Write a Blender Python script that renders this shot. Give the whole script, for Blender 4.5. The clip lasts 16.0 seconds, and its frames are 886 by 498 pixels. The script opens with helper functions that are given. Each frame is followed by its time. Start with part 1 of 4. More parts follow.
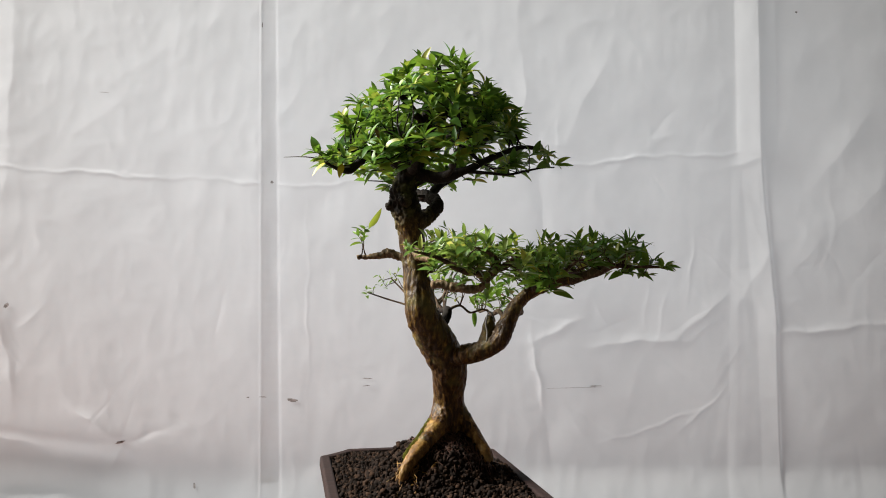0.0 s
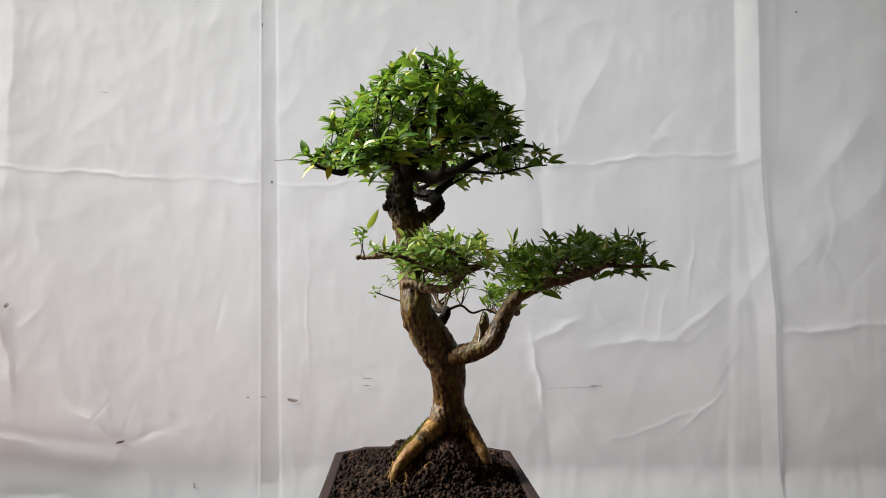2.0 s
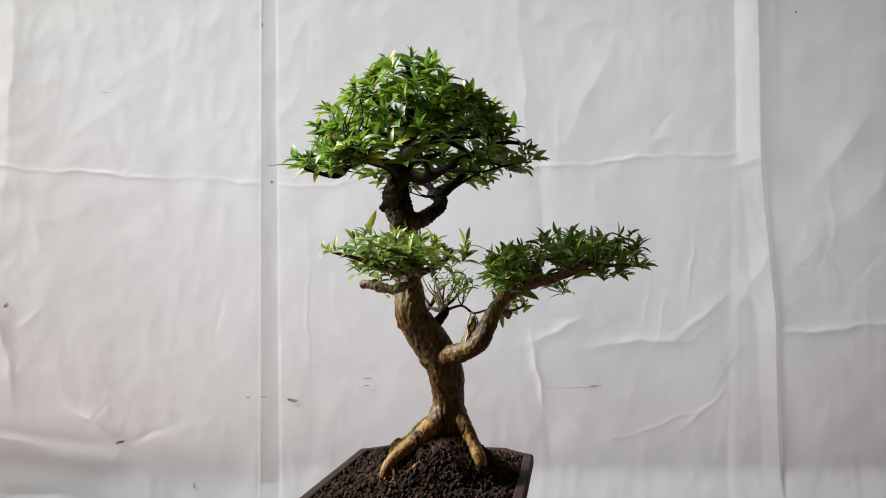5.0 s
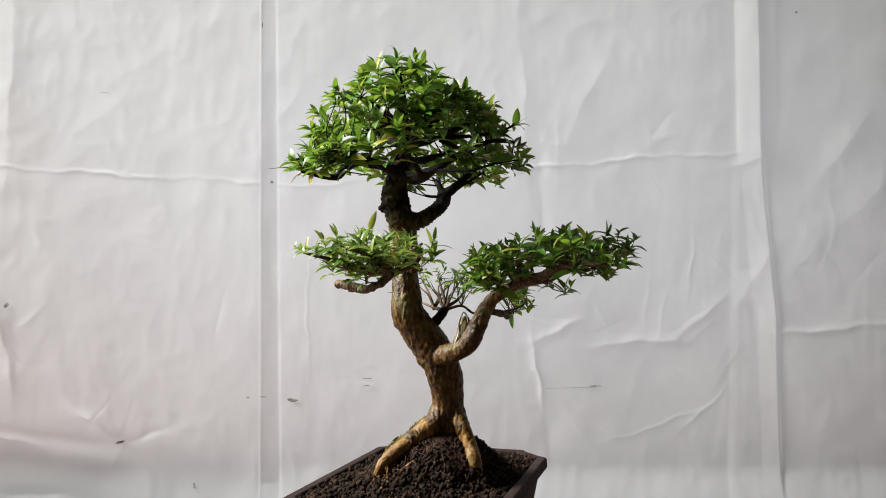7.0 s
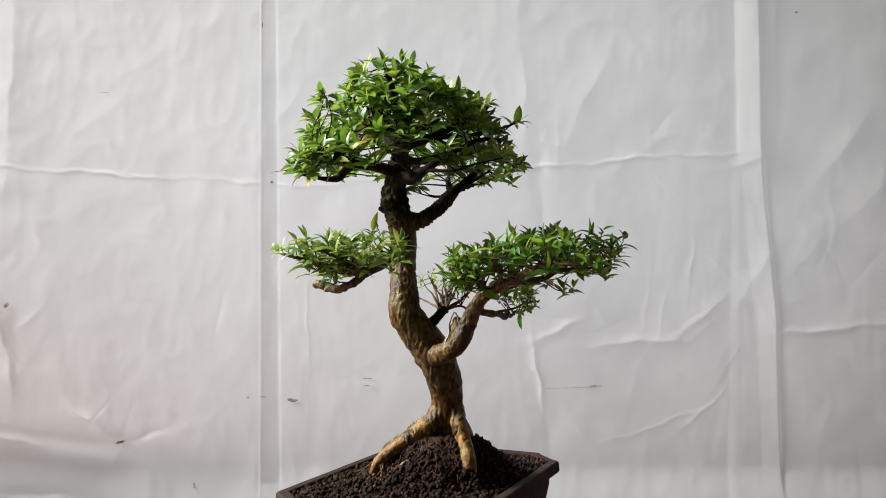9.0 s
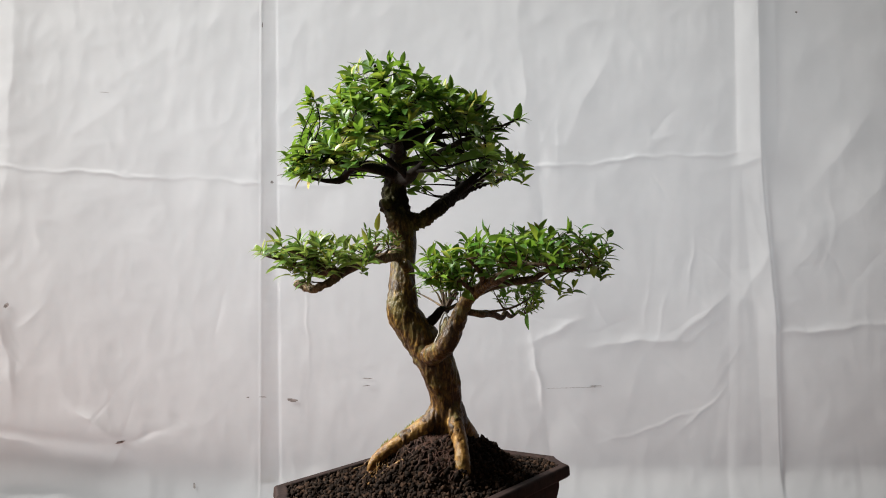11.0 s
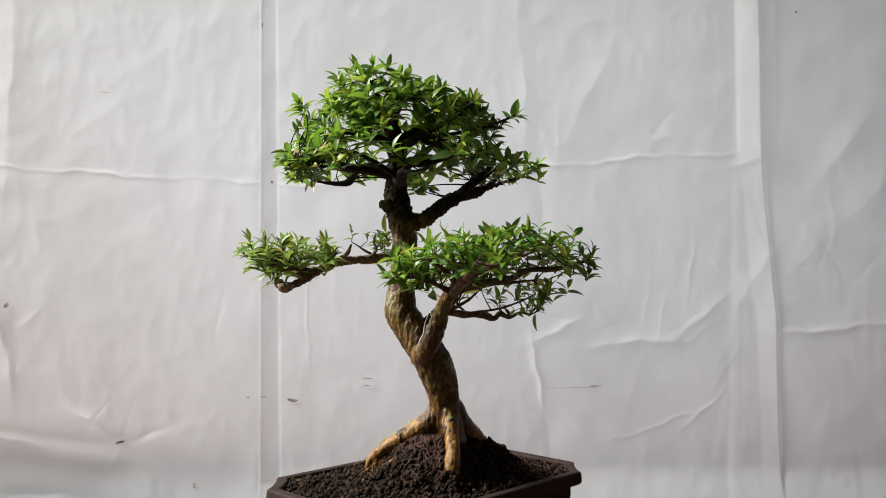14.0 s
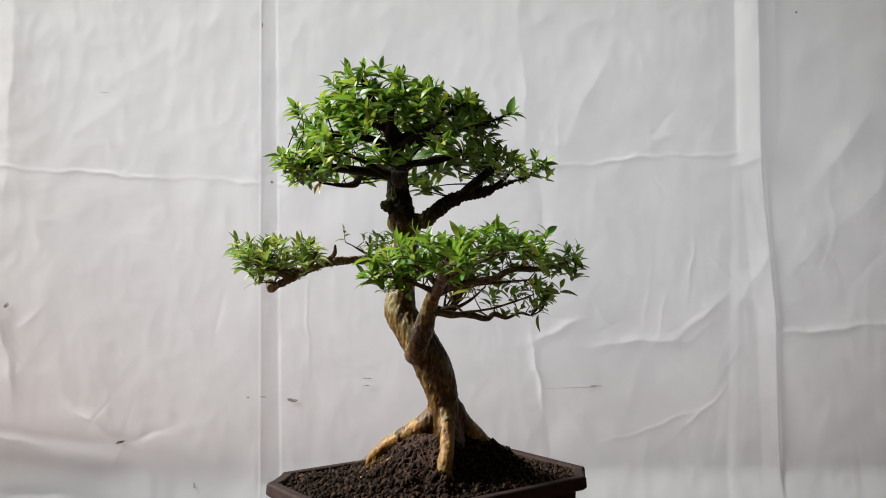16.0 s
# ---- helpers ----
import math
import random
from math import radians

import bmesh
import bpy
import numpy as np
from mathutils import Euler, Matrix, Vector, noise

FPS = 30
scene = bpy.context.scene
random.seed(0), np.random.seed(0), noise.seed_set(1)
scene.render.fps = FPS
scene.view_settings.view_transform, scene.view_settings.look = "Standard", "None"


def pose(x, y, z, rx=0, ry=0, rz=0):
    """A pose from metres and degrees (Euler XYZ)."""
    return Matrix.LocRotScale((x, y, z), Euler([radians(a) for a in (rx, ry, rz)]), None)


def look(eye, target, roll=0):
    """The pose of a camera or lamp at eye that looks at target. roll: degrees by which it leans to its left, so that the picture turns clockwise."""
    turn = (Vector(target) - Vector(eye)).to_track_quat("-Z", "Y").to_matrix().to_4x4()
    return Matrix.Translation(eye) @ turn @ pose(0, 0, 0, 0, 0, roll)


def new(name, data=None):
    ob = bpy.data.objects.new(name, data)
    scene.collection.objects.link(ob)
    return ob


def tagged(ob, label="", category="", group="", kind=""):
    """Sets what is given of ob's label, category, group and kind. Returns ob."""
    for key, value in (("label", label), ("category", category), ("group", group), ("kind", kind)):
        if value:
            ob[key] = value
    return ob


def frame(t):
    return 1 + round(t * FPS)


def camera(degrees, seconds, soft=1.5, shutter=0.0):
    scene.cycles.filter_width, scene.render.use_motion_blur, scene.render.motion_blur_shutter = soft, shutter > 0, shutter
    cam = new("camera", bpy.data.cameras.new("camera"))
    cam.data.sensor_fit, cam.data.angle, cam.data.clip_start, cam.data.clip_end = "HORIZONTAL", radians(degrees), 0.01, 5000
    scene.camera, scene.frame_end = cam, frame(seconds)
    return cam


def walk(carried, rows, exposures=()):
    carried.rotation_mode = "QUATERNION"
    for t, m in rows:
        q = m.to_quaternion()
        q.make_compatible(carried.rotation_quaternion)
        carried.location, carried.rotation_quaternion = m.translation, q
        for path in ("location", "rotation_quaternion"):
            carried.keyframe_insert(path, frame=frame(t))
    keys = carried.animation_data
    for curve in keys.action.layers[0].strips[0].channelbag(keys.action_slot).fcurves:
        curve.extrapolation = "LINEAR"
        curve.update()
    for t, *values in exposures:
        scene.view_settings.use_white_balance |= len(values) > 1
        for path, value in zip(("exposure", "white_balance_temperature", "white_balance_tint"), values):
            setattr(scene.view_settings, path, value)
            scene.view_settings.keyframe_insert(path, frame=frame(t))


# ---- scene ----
TABLE = 0.75                      # height of the table top
EYE = TABLE + 0.302               # height of the lens
cam = camera(58, 16.0, soft=1.0)
STAND = pose(0.006, -0.75, EYE, 90 + 2.38, 0, 0)
walk(cam, [(0, STAND), (16, STAND)], [(0, -0.05), (3, -0.03), (7, 0.03), (9, 0.02), (12.5, -0.03), (16, -0.03)])

# ---- light ----
world = bpy.data.worlds.new("sky")
scene.world = world
world.use_nodes = True
wn = world.node_tree.nodes
sky = wn.new("ShaderNodeTexSky")
sky.sky_type, sky.sun_disc = "NISHITA", False
sky.sun_elevation, sky.sun_rotation = radians(48), radians(-90)
world.node_tree.links.new(sky.outputs[0], wn["Background"].inputs[0])
wn["Background"].inputs[1].default_value = 0.06

# key light from the left; the lamp and its unseen high window are added
day = new("added_side_light", bpy.data.lights.new("added_side_light", "AREA"))
day.data.shape, day.data.size, day.data.size_y = "RECTANGLE", 0.8, 1.0
day.data.energy, day.data.color = 480, (1.0, 0.97, 0.915)
day.matrix_world = look((-2.50, 0.17, 2.80), (0, 0.12, 1.08))

# daylight that shows through the thin sheet, from an added unseen opening behind it
glow = new("back_daylight", bpy.data.lights.new("back_daylight", "AREA"))
glow.data.shape, glow.data.size, glow.data.size_y = "RECTANGLE", 1.28, 0.74
glow.data.energy, glow.data.color = 6.3, (0.965, 0.99, 1.0)
glow.matrix_world = look((0.0, 0.80, 1.23), (0.0, 0, 1.23))


# ---- materials ----
def material(name, rough=0.6, spec=0.5):
    m = bpy.data.materials.new(name)
    m.use_nodes = True
    b = m.node_tree.nodes["Principled BSDF"]
    b.inputs["Roughness"].default_value = rough
    b.inputs["Specular IOR Level"].default_value = spec
    return m, m.node_tree, b


def node(nt, kind, **inputs):
    n = nt.nodes.new(kind)
    for k, v in inputs.items():
        n.inputs[k.replace("_", " ")].default_value = v
    return n


def noise_at(nt, scale, detail=4.0, rough=0.55, stretch=None):
    co = nt.nodes.new("ShaderNodeTexCoord")
    n = node(nt, "ShaderNodeTexNoise", Scale=scale, Detail=detail, Roughness=rough)
    if stretch:
        mp = nt.nodes.new("ShaderNodeMapping")
        mp.inputs["Scale"].default_value = stretch
        nt.links.new(co.outputs["Object"], mp.inputs[0])
        nt.links.new(mp.outputs[0], n.inputs["Vector"])
    else:
        nt.links.new(co.outputs["Object"], n.inputs["Vector"])
    return n


def ramp(nt, src, stops):
    r = nt.nodes.new("ShaderNodeValToRGB")
    els = r.color_ramp.elements
    while len(els) < len(stops):
        els.new(0.5)
    for e, (p, c) in zip(els, stops):
        e.position, e.color = p, (*c, 1)
    nt.links.new(src, r.inputs[0])
    return r.outputs[0]


def mix(nt, fac, a, b, how="MIX"):
    m = nt.nodes.new("ShaderNodeMix")
    m.data_type, m.blend_type = "RGBA", how
    if isinstance(fac, float):
        m.inputs[0].default_value = fac
    else:
        nt.links.new(fac, m.inputs[0])
    for s, k in ((a, 6), (b, 7)):
        if isinstance(s, tuple):
            m.inputs[k].default_value = (*s, 1)
        else:
            nt.links.new(s, m.inputs[k])
    return m.outputs[2]


def bump(nt, b, height, strength, distance):
    n = node(nt, "ShaderNodeBump", Strength=strength, Distance=distance)
    nt.links.new(height, n.inputs["Height"])
    nt.links.new(n.outputs[0], b.inputs["Normal"])


def make_sheet(name="white_cotton", thinness=0.4, bleach=1.0):
    m, nt, b = material(name, 0.85, 0.2)
    big = noise_at(nt, 2.2, 3)
    fine = noise_at(nt, 26, 5)
    tones = [tuple(bleach * v for v in t) for t in ((0.618, 0.634, 0.655), (0.648, 0.664, 0.685))]
    c = ramp(nt, big.outputs[0], [(0.3, tones[0]), (0.7, tones[1])])
    c2 = mix(nt, 0.07, c, ramp(nt, fine.outputs[0], [(0.35, (0.55, 0.54, 0.54)), (0.65, (0.78, 0.78, 0.79))]))
    nt.links.new(c2, b.inputs["Base Color"])
    weave = noise_at(nt, 900, 2)
    bump(nt, b, weave.outputs[0], 0.12, 0.0006)
    thin = nt.nodes.new("ShaderNodeBsdfTranslucent")
    nt.links.new(c2, thin.inputs[0])
    blend = nt.nodes.new("ShaderNodeMixShader")
    blend.inputs[0].default_value = thinness
    nt.links.new(b.outputs[0], blend.inputs[1])
    nt.links.new(thin.outputs[0], blend.inputs[2])
    nt.links.new(blend.outputs[0], nt.nodes["Material Output"].inputs[0])
    return m


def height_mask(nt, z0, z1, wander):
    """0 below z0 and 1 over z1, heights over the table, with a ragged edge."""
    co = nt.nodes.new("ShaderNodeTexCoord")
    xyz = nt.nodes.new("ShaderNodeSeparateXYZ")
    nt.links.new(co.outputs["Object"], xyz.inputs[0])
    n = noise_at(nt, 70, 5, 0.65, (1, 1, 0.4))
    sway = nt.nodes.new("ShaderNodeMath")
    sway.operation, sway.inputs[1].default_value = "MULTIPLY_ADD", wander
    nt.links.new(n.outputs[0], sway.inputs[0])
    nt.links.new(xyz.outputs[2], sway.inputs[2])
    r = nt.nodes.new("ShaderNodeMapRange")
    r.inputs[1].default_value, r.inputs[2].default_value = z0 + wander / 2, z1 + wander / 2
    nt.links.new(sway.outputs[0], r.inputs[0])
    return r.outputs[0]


def make_bark(name, dark, mid, light, moss=0.0, stretch=(1, 1, 0.10), rough=0.6, zones=()):
    """Streaked bark. zones: (z0, z1, wander, tint), bark that is multiplied by a tint over that height."""
    m, nt, b = material(name, rough, 0.2)
    grain = noise_at(nt, 300, 8, 0.75, stretch)
    streak = noise_at(nt, 90, 5, 0.65, (stretch[0], stretch[1], stretch[2] * 0.5))
    patch = noise_at(nt, 58, 8, 0.72, (1, 1, 0.4))
    flake = noise_at(nt, 620, 4, 0.7)
    c = ramp(nt, grain.outputs[0], [(0.31, dark), (0.51, mid), (0.71, light)])
    c = mix(nt, ramp(nt, streak.outputs[0], [(0.40, (0.75, 0.75, 0.75)), (0.56, (0, 0, 0))]), c, mix(nt, 0.5, c, dark))
    c = mix(nt, ramp(nt, patch.outputs[0], [(0.46, (0, 0, 0)), (0.64, (0.7, 0.7, 0.7))]), c, mix(nt, 0.65, c, tuple(0.25 * v for v in mid)))
    c = mix(nt, ramp(nt, patch.outputs[0], [(0.28, (0.22, 0.22, 0.22)), (0.45, (0, 0, 0))]), c, light)
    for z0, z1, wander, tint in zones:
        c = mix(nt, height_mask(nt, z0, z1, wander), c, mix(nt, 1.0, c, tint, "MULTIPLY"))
    if moss:
        spots = noise_at(nt, 55, 5, 0.65)
        c = mix(nt, ramp(nt, spots.outputs[0], [(0.50, (0, 0, 0)), (0.62, (moss, moss, moss))]), c, (0.15, 0.145, 0.045))
    nt.links.new(c, b.inputs["Base Color"])
    height = mix(nt, 0.3, grain.outputs[0], flake.outputs[0])
    bump(nt, b, height, 0.75, 0.0016)
    return m


def make_leaf(name, deep, mid, fresh):
    m, nt, b = material(name, 0.45, 0.4)
    geo = nt.nodes.new("ShaderNodeNewGeometry")
    info = nt.nodes.new("ShaderNodeObjectInfo")
    add = nt.nodes.new("ShaderNodeMath")
    add.operation = "ADD"
    nt.links.new(geo.outputs["Random Per Island"], add.inputs[0])
    nt.links.new(info.outputs["Random"], add.inputs[1])
    frac = nt.nodes.new("ShaderNodeMath")
    frac.operation = "FRACT"
    nt.links.new(add.outputs[0], frac.inputs[0])
    c = ramp(nt, frac.outputs[0], [(0.0, deep), (0.55, mid), (0.86, fresh), (0.975, (0.42, 0.38, 0.05))])
    mottle = noise_at(nt, 180, 3)
    c = mix(nt, 0.35, c, ramp(nt, mottle.outputs[0], [(0.3, tuple(0.5 * v for v in mid)), (0.7, tuple(1.5 * v for v in mid))]))
    nt.links.new(c, b.inputs["Base Color"])
    thin = nt.nodes.new("ShaderNodeBsdfTranslucent")
    bright = mix(nt, 0.5, c, fresh)
    nt.links.new(bright, thin.inputs[0])
    blend = nt.nodes.new("ShaderNodeMixShader")
    blend.inputs[0].default_value = 0.34
    nt.links.new(b.outputs[0], blend.inputs[1])
    nt.links.new(thin.outputs[0], blend.inputs[2])
    nt.links.new(blend.outputs[0], nt.nodes["Material Output"].inputs[0])
    return m


def make_plain(name, stops, scale, rough, bump_by=0.3, depth=0.002, spec=0.4, island=False):
    m, nt, b = material(name, rough, spec)
    n = noise_at(nt, scale, 6, 0.6)
    c = ramp(nt, n.outputs[0], stops)
    if island:
        geo = nt.nodes.new("ShaderNodeNewGeometry")
        info = nt.nodes.new("ShaderNodeObjectInfo")
        add = nt.nodes.new("ShaderNodeMath")
        add.operation = "ADD"
        nt.links.new(geo.outputs["Random Per Island"], add.inputs[0])
        nt.links.new(info.outputs["Random"], add.inputs[1])
        frac = nt.nodes.new("ShaderNodeMath")
        frac.operation = "FRACT"
        nt.links.new(add.outputs[0], frac.inputs[0])
        c = mix(nt, 0.5, c, ramp(nt, frac.outputs[0], stops))
    nt.links.new(c, b.inputs["Base Color"])
    bump(nt, b, n.outputs[0], bump_by, depth)
    return m


SHEET = make_sheet()
HEM = make_sheet("thin_cotton", 0.95, 1.3)
PALE_OVER = (0.235, 0.275, 0.03)   # heights between which the red-brown foot turns to pale olive bark
BARK = make_bark("golden_bark", (0.005, 0.0025, 0.001), (0.052, 0.022, 0.0045), (0.31, 0.172, 0.034), 0.32, (1, 1, 0.3), 0.40,
                 [(*PALE_OVER, (1.05, 1.18, 0.95))])
BARK_ROOT = make_bark("root_bark", (0.035, 0.015, 0.005), (0.17, 0.082, 0.016), (0.50, 0.32, 0.095), 0.2, (0.6, 0.6, 0.5), 0.40)
# the crown's shade is put into the colour: near-black over a ragged height
BARK_UPPER_SHADED = make_bark("upper_bark_shaded", (0.008, 0.006, 0.003), (0.08, 0.050, 0.013), (0.30, 0.21, 0.07), 0.3, (1, 1, 0.3), 0.8,
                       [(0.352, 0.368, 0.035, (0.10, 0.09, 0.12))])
# shade inside the crown painted as near-black bark; the dark back branch shares it
BARK_DARK_SHADED = make_bark("dark_shaded_bark", (0.003, 0.002, 0.0015), (0.008, 0.005, 0.003), (0.035, 0.024, 0.012), 0.0, (1, 1, 0.5), 0.85)
BARK_PALE = make_bark("pale_bark", (0.02, 0.012, 0.007), (0.13, 0.082, 0.040), (0.42, 0.31, 0.17), 0.2, (1, 1, 0.6), 0.6)
BARK_TWIG = make_bark("twig_bark", (0.014, 0.008, 0.005), (0.060, 0.035, 0.018), (0.21, 0.14, 0.08), 0.15, (1, 1, 0.6), 0.7)
LEAF = make_leaf("green_leaf", (0.012, 0.050, 0.006), (0.052, 0.148, 0.011), (0.20, 0.31, 0.033))
LEAF_PALE = make_leaf("pale_leaf", (0.019, 0.064, 0.009), (0.082, 0.165, 0.021), (0.25, 0.33, 0.065))
CLAY = make_plain("brown_clay", [(0.3, (0.007, 0.0035, 0.003)), (0.7, (0.022, 0.011, 0.009))], 90, 0.8, 0.5, 0.0015, 0.15)
SOIL = make_plain("dark_soil", [(0.25, (0.003, 0.002, 0.0015)), (0.6, (0.014, 0.008, 0.005)), (0.9, (0.055, 0.030, 0.018))], 420, 0.95, 0.9, 0.002, 0.1, True)
MOSS = make_plain("moss", [(0.3, (0.15, 0.17, 0.045)), (0.7, (0.42, 0.43, 0.15))], 300, 0.9, 0.6, 0.001, 0.2, True)
METAL = make_plain("aluminium_wire", [(0.3, (0.10, 0.092, 0.082)), (0.7, (0.20, 0.185, 0.165))], 200, 0.4, 0.1, 0.0005)
# unseen table: red tone picked to bounce pink light on the lower sheet
WOOD = make_plain("table_wood", [(0.3, (0.15, 0.068, 0.05)), (0.7, (0.24, 0.108, 0.08))], 14, 0.5)
# dark tones for the unseen room, so that little light bounces back
PLASTER = make_plain("plaster", [(0.3, (0.07, 0.065, 0.06)), (0.7, (0.11, 0.10, 0.09))], 2, 0.9)
CONCRETE = make_plain("concrete", [(0.3, (0.10, 0.095, 0.09)), (0.7, (0.16, 0.155, 0.15))], 3, 0.85)
SCUFF = make_plain("grey_dirt", [(0.35, (0.12, 0.12, 0.12)), (0.6, (0.42, 0.40, 0.40))], 260, 0.9)
ROOT_FIBRE = make_plain("root_fibre", [(0.3, (0.018, 0.006, 0.003)), (0.7, (0.065, 0.024, 0.011))], 200, 0.8)
DRY = make_plain("dry_leaf", [(0.3, (0.12, 0.055, 0.02)), (0.7, (0.24, 0.13, 0.05))], 200, 0.8)
YELLOW = make_plain("yellow_leaf", [(0.3, (0.50, 0.36, 0.02)), (0.7, (0.66, 0.52, 0.05))], 200, 0.5)


# ---- mesh tools ----
def mesh_of(name, verts, faces, mat, smooth=True):
    me = bpy.data.meshes.new(name)
    me.from_pydata([tuple(v) for v in verts], [], faces)
    me.materials.append(mat)
    if smooth:
        me.polygons.foreach_set("use_smooth", [True] * len(me.polygons))
    me.update()
    return me


def part(name, me, parent, label="", kind=""):
    ob = new(name, me)
    ob.parent = parent
    return tagged(ob, label, "", "", kind)


def thing(name, label, category, z=TABLE):
    ob = new(name)
    ob.empty_display_size = 0.05
    ob.matrix_world = pose(0, 0, z)
    return tagged(ob, label, category)


def spline(nodes, step):
    """Catmull-Rom through rows of x, y, z, radius, resampled at about one step."""
    p = np.array(nodes, float)
    p = np.vstack([2 * p[0] - p[1], p, 2 * p[-1] - p[-2]])
    p[0, 3], p[-1, 3] = p[1, 3], p[-2, 3]
    out = []
    for i in range(1, len(p) - 2):
        a, b, c, d = p[i - 1:i + 3]
        n = max(2, int(np.linalg.norm(c[:3] - b[:3]) / step))
        for t in np.arange(n) / n:
            out.append(0.5 * (2 * b + (c - a) * t + (2 * a - 5 * b + 4 * c - d) * t ** 2 + (3 * b - a - 3 * c + d) * t ** 3))
    out.append(p[-2])
    return np.array(out)


def tube(path, sides, rough=0.0, seed=0.0):
    """Vertices and faces of a closed tube along rows of x, y, z, radius."""
    pts, rad = path[:, :3], np.maximum(path[:, 3], 0.0002)
    tan = np.gradient(pts, axis=0)
    tan /= np.linalg.norm(tan, axis=1)[:, None] + 1e-9
    u = np.cross(tan[0], (0.3, 0.8, 0.52))
    verts, faces = [], []
    for i in range(len(pts)):
        u = u - tan[i] * np.dot(u, tan[i])
        u /= np.linalg.norm(u) + 1e-9
        w = np.cross(tan[i], u)
        for k in range(sides):
            a = 2 * math.pi * k / sides
            d = u * math.cos(a) + w * math.sin(a)
            r = rad[i]
            if rough:
                q = pts[i] + d * r
                r *= 1 + rough * noise.noise(Vector((q[0] * 90 + seed, q[1] * 90, q[2] * 45)))
            verts.append(pts[i] + d * r)
    for i in range(len(pts) - 1):
        for k in range(sides):
            a, b = i * sides + k, i * sides + (k + 1) % sides
            faces.append((a, b, b + sides, a + sides))
    faces.append(tuple(range(sides - 1, -1, -1)))
    n = (len(pts) - 1) * sides
    faces.append(tuple(range(n, n + sides)))
    return verts, faces


def joined(pieces):
    verts, faces = [], []
    for v, f in pieces:
        o = len(verts)
        verts.extend(v)
        faces.extend(tuple(i + o for i in q) for q in f)
    return verts, faces


def fused(name, pieces, mat, voxel, ridge, seed, upright=False):
    """One skin round several tubes, smoothed where they meet, with bark relief."""
    v, f = joined(pieces)
    ob = new(name, mesh_of(name, v, f, mat))
    rm = ob.modifiers.new("skin", "REMESH")
    rm.mode, rm.voxel_size = "VOXEL", voxel
    sm = ob.modifiers.new("soft", "SMOOTH")
    sm.factor, sm.iterations = 0.5, 5
    me = bpy.data.meshes.new_from_object(ob.evaluated_get(bpy.context.evaluated_depsgraph_get()))
    old = ob.data
    bpy.data.objects.remove(ob)
    bpy.data.meshes.remove(old)
    co = np.empty(len(me.vertices) * 3, np.float32)
    no = np.empty(len(me.vertices) * 3, np.float32)
    me.vertices.foreach_get("co", co)
    me.vertices.foreach_get("normal", no)
    co, no = co.reshape(-1, 3), no.reshape(-1, 3)
    add = np.empty(len(co))
    for i, q in enumerate(co):
        x, y, z = (float(s) for s in q)
        lump = noise.noise(Vector((x * 55 + seed, y * 55, z * 40)))
        if upright:
            ribs = abs(noise.noise(Vector((x * 170, y * 170 + seed, z * 24))))
        else:
            ribs = 0.6 * abs(noise.noise(Vector((x * 150, y * 150 + seed, z * 150))))
        grit = noise.noise(Vector((x * 420, y * 420, z * 200 + seed)))
        fine = abs(noise.noise(Vector((x * 330, y * 330 + seed, z * (110 if upright else 250)))))
        add[i] = ridge * (1.3 * lump - 1.5 * ribs - 0.9 * fine + 0.6 * grit + 0.6)
    co = co + no * add[:, None]
    me.vertices.foreach_set("co", co.astype(np.float32).ravel())
    me.materials.clear()
    me.materials.append(mat)
    me.polygons.foreach_set("use_smooth", [True] * len(me.polygons))
    me.update()
    return me


MM = 0.001
DROP = EYE - TABLE                # from the lens down to the table


def at(*nodes):
    """Rows of x, y, height against the lens, radius in millimetres, made metres over the table."""
    return [(x * MM, y * MM, z * MM + DROP, r * MM) for x, y, z, r in nodes]


# ---- the room, unseen, added to close the place and shape the light ----
def box(lo, hi):
    (a, b, c), (d, e, f) = lo, hi
    v = [(a, b, c), (d, b, c), (d, e, c), (a, e, c), (a, b, f), (d, b, f), (d, e, f), (a, e, f)]
    return v, [(3, 2, 1, 0), (4, 5, 6, 7), (0, 1, 5, 4), (1, 2, 6, 5), (2, 3, 7, 6), (3, 0, 4, 7)]


X0, X1, Y0, Y1, TOP = -2.62, 2.4, -2.6, 0.75, 3.7


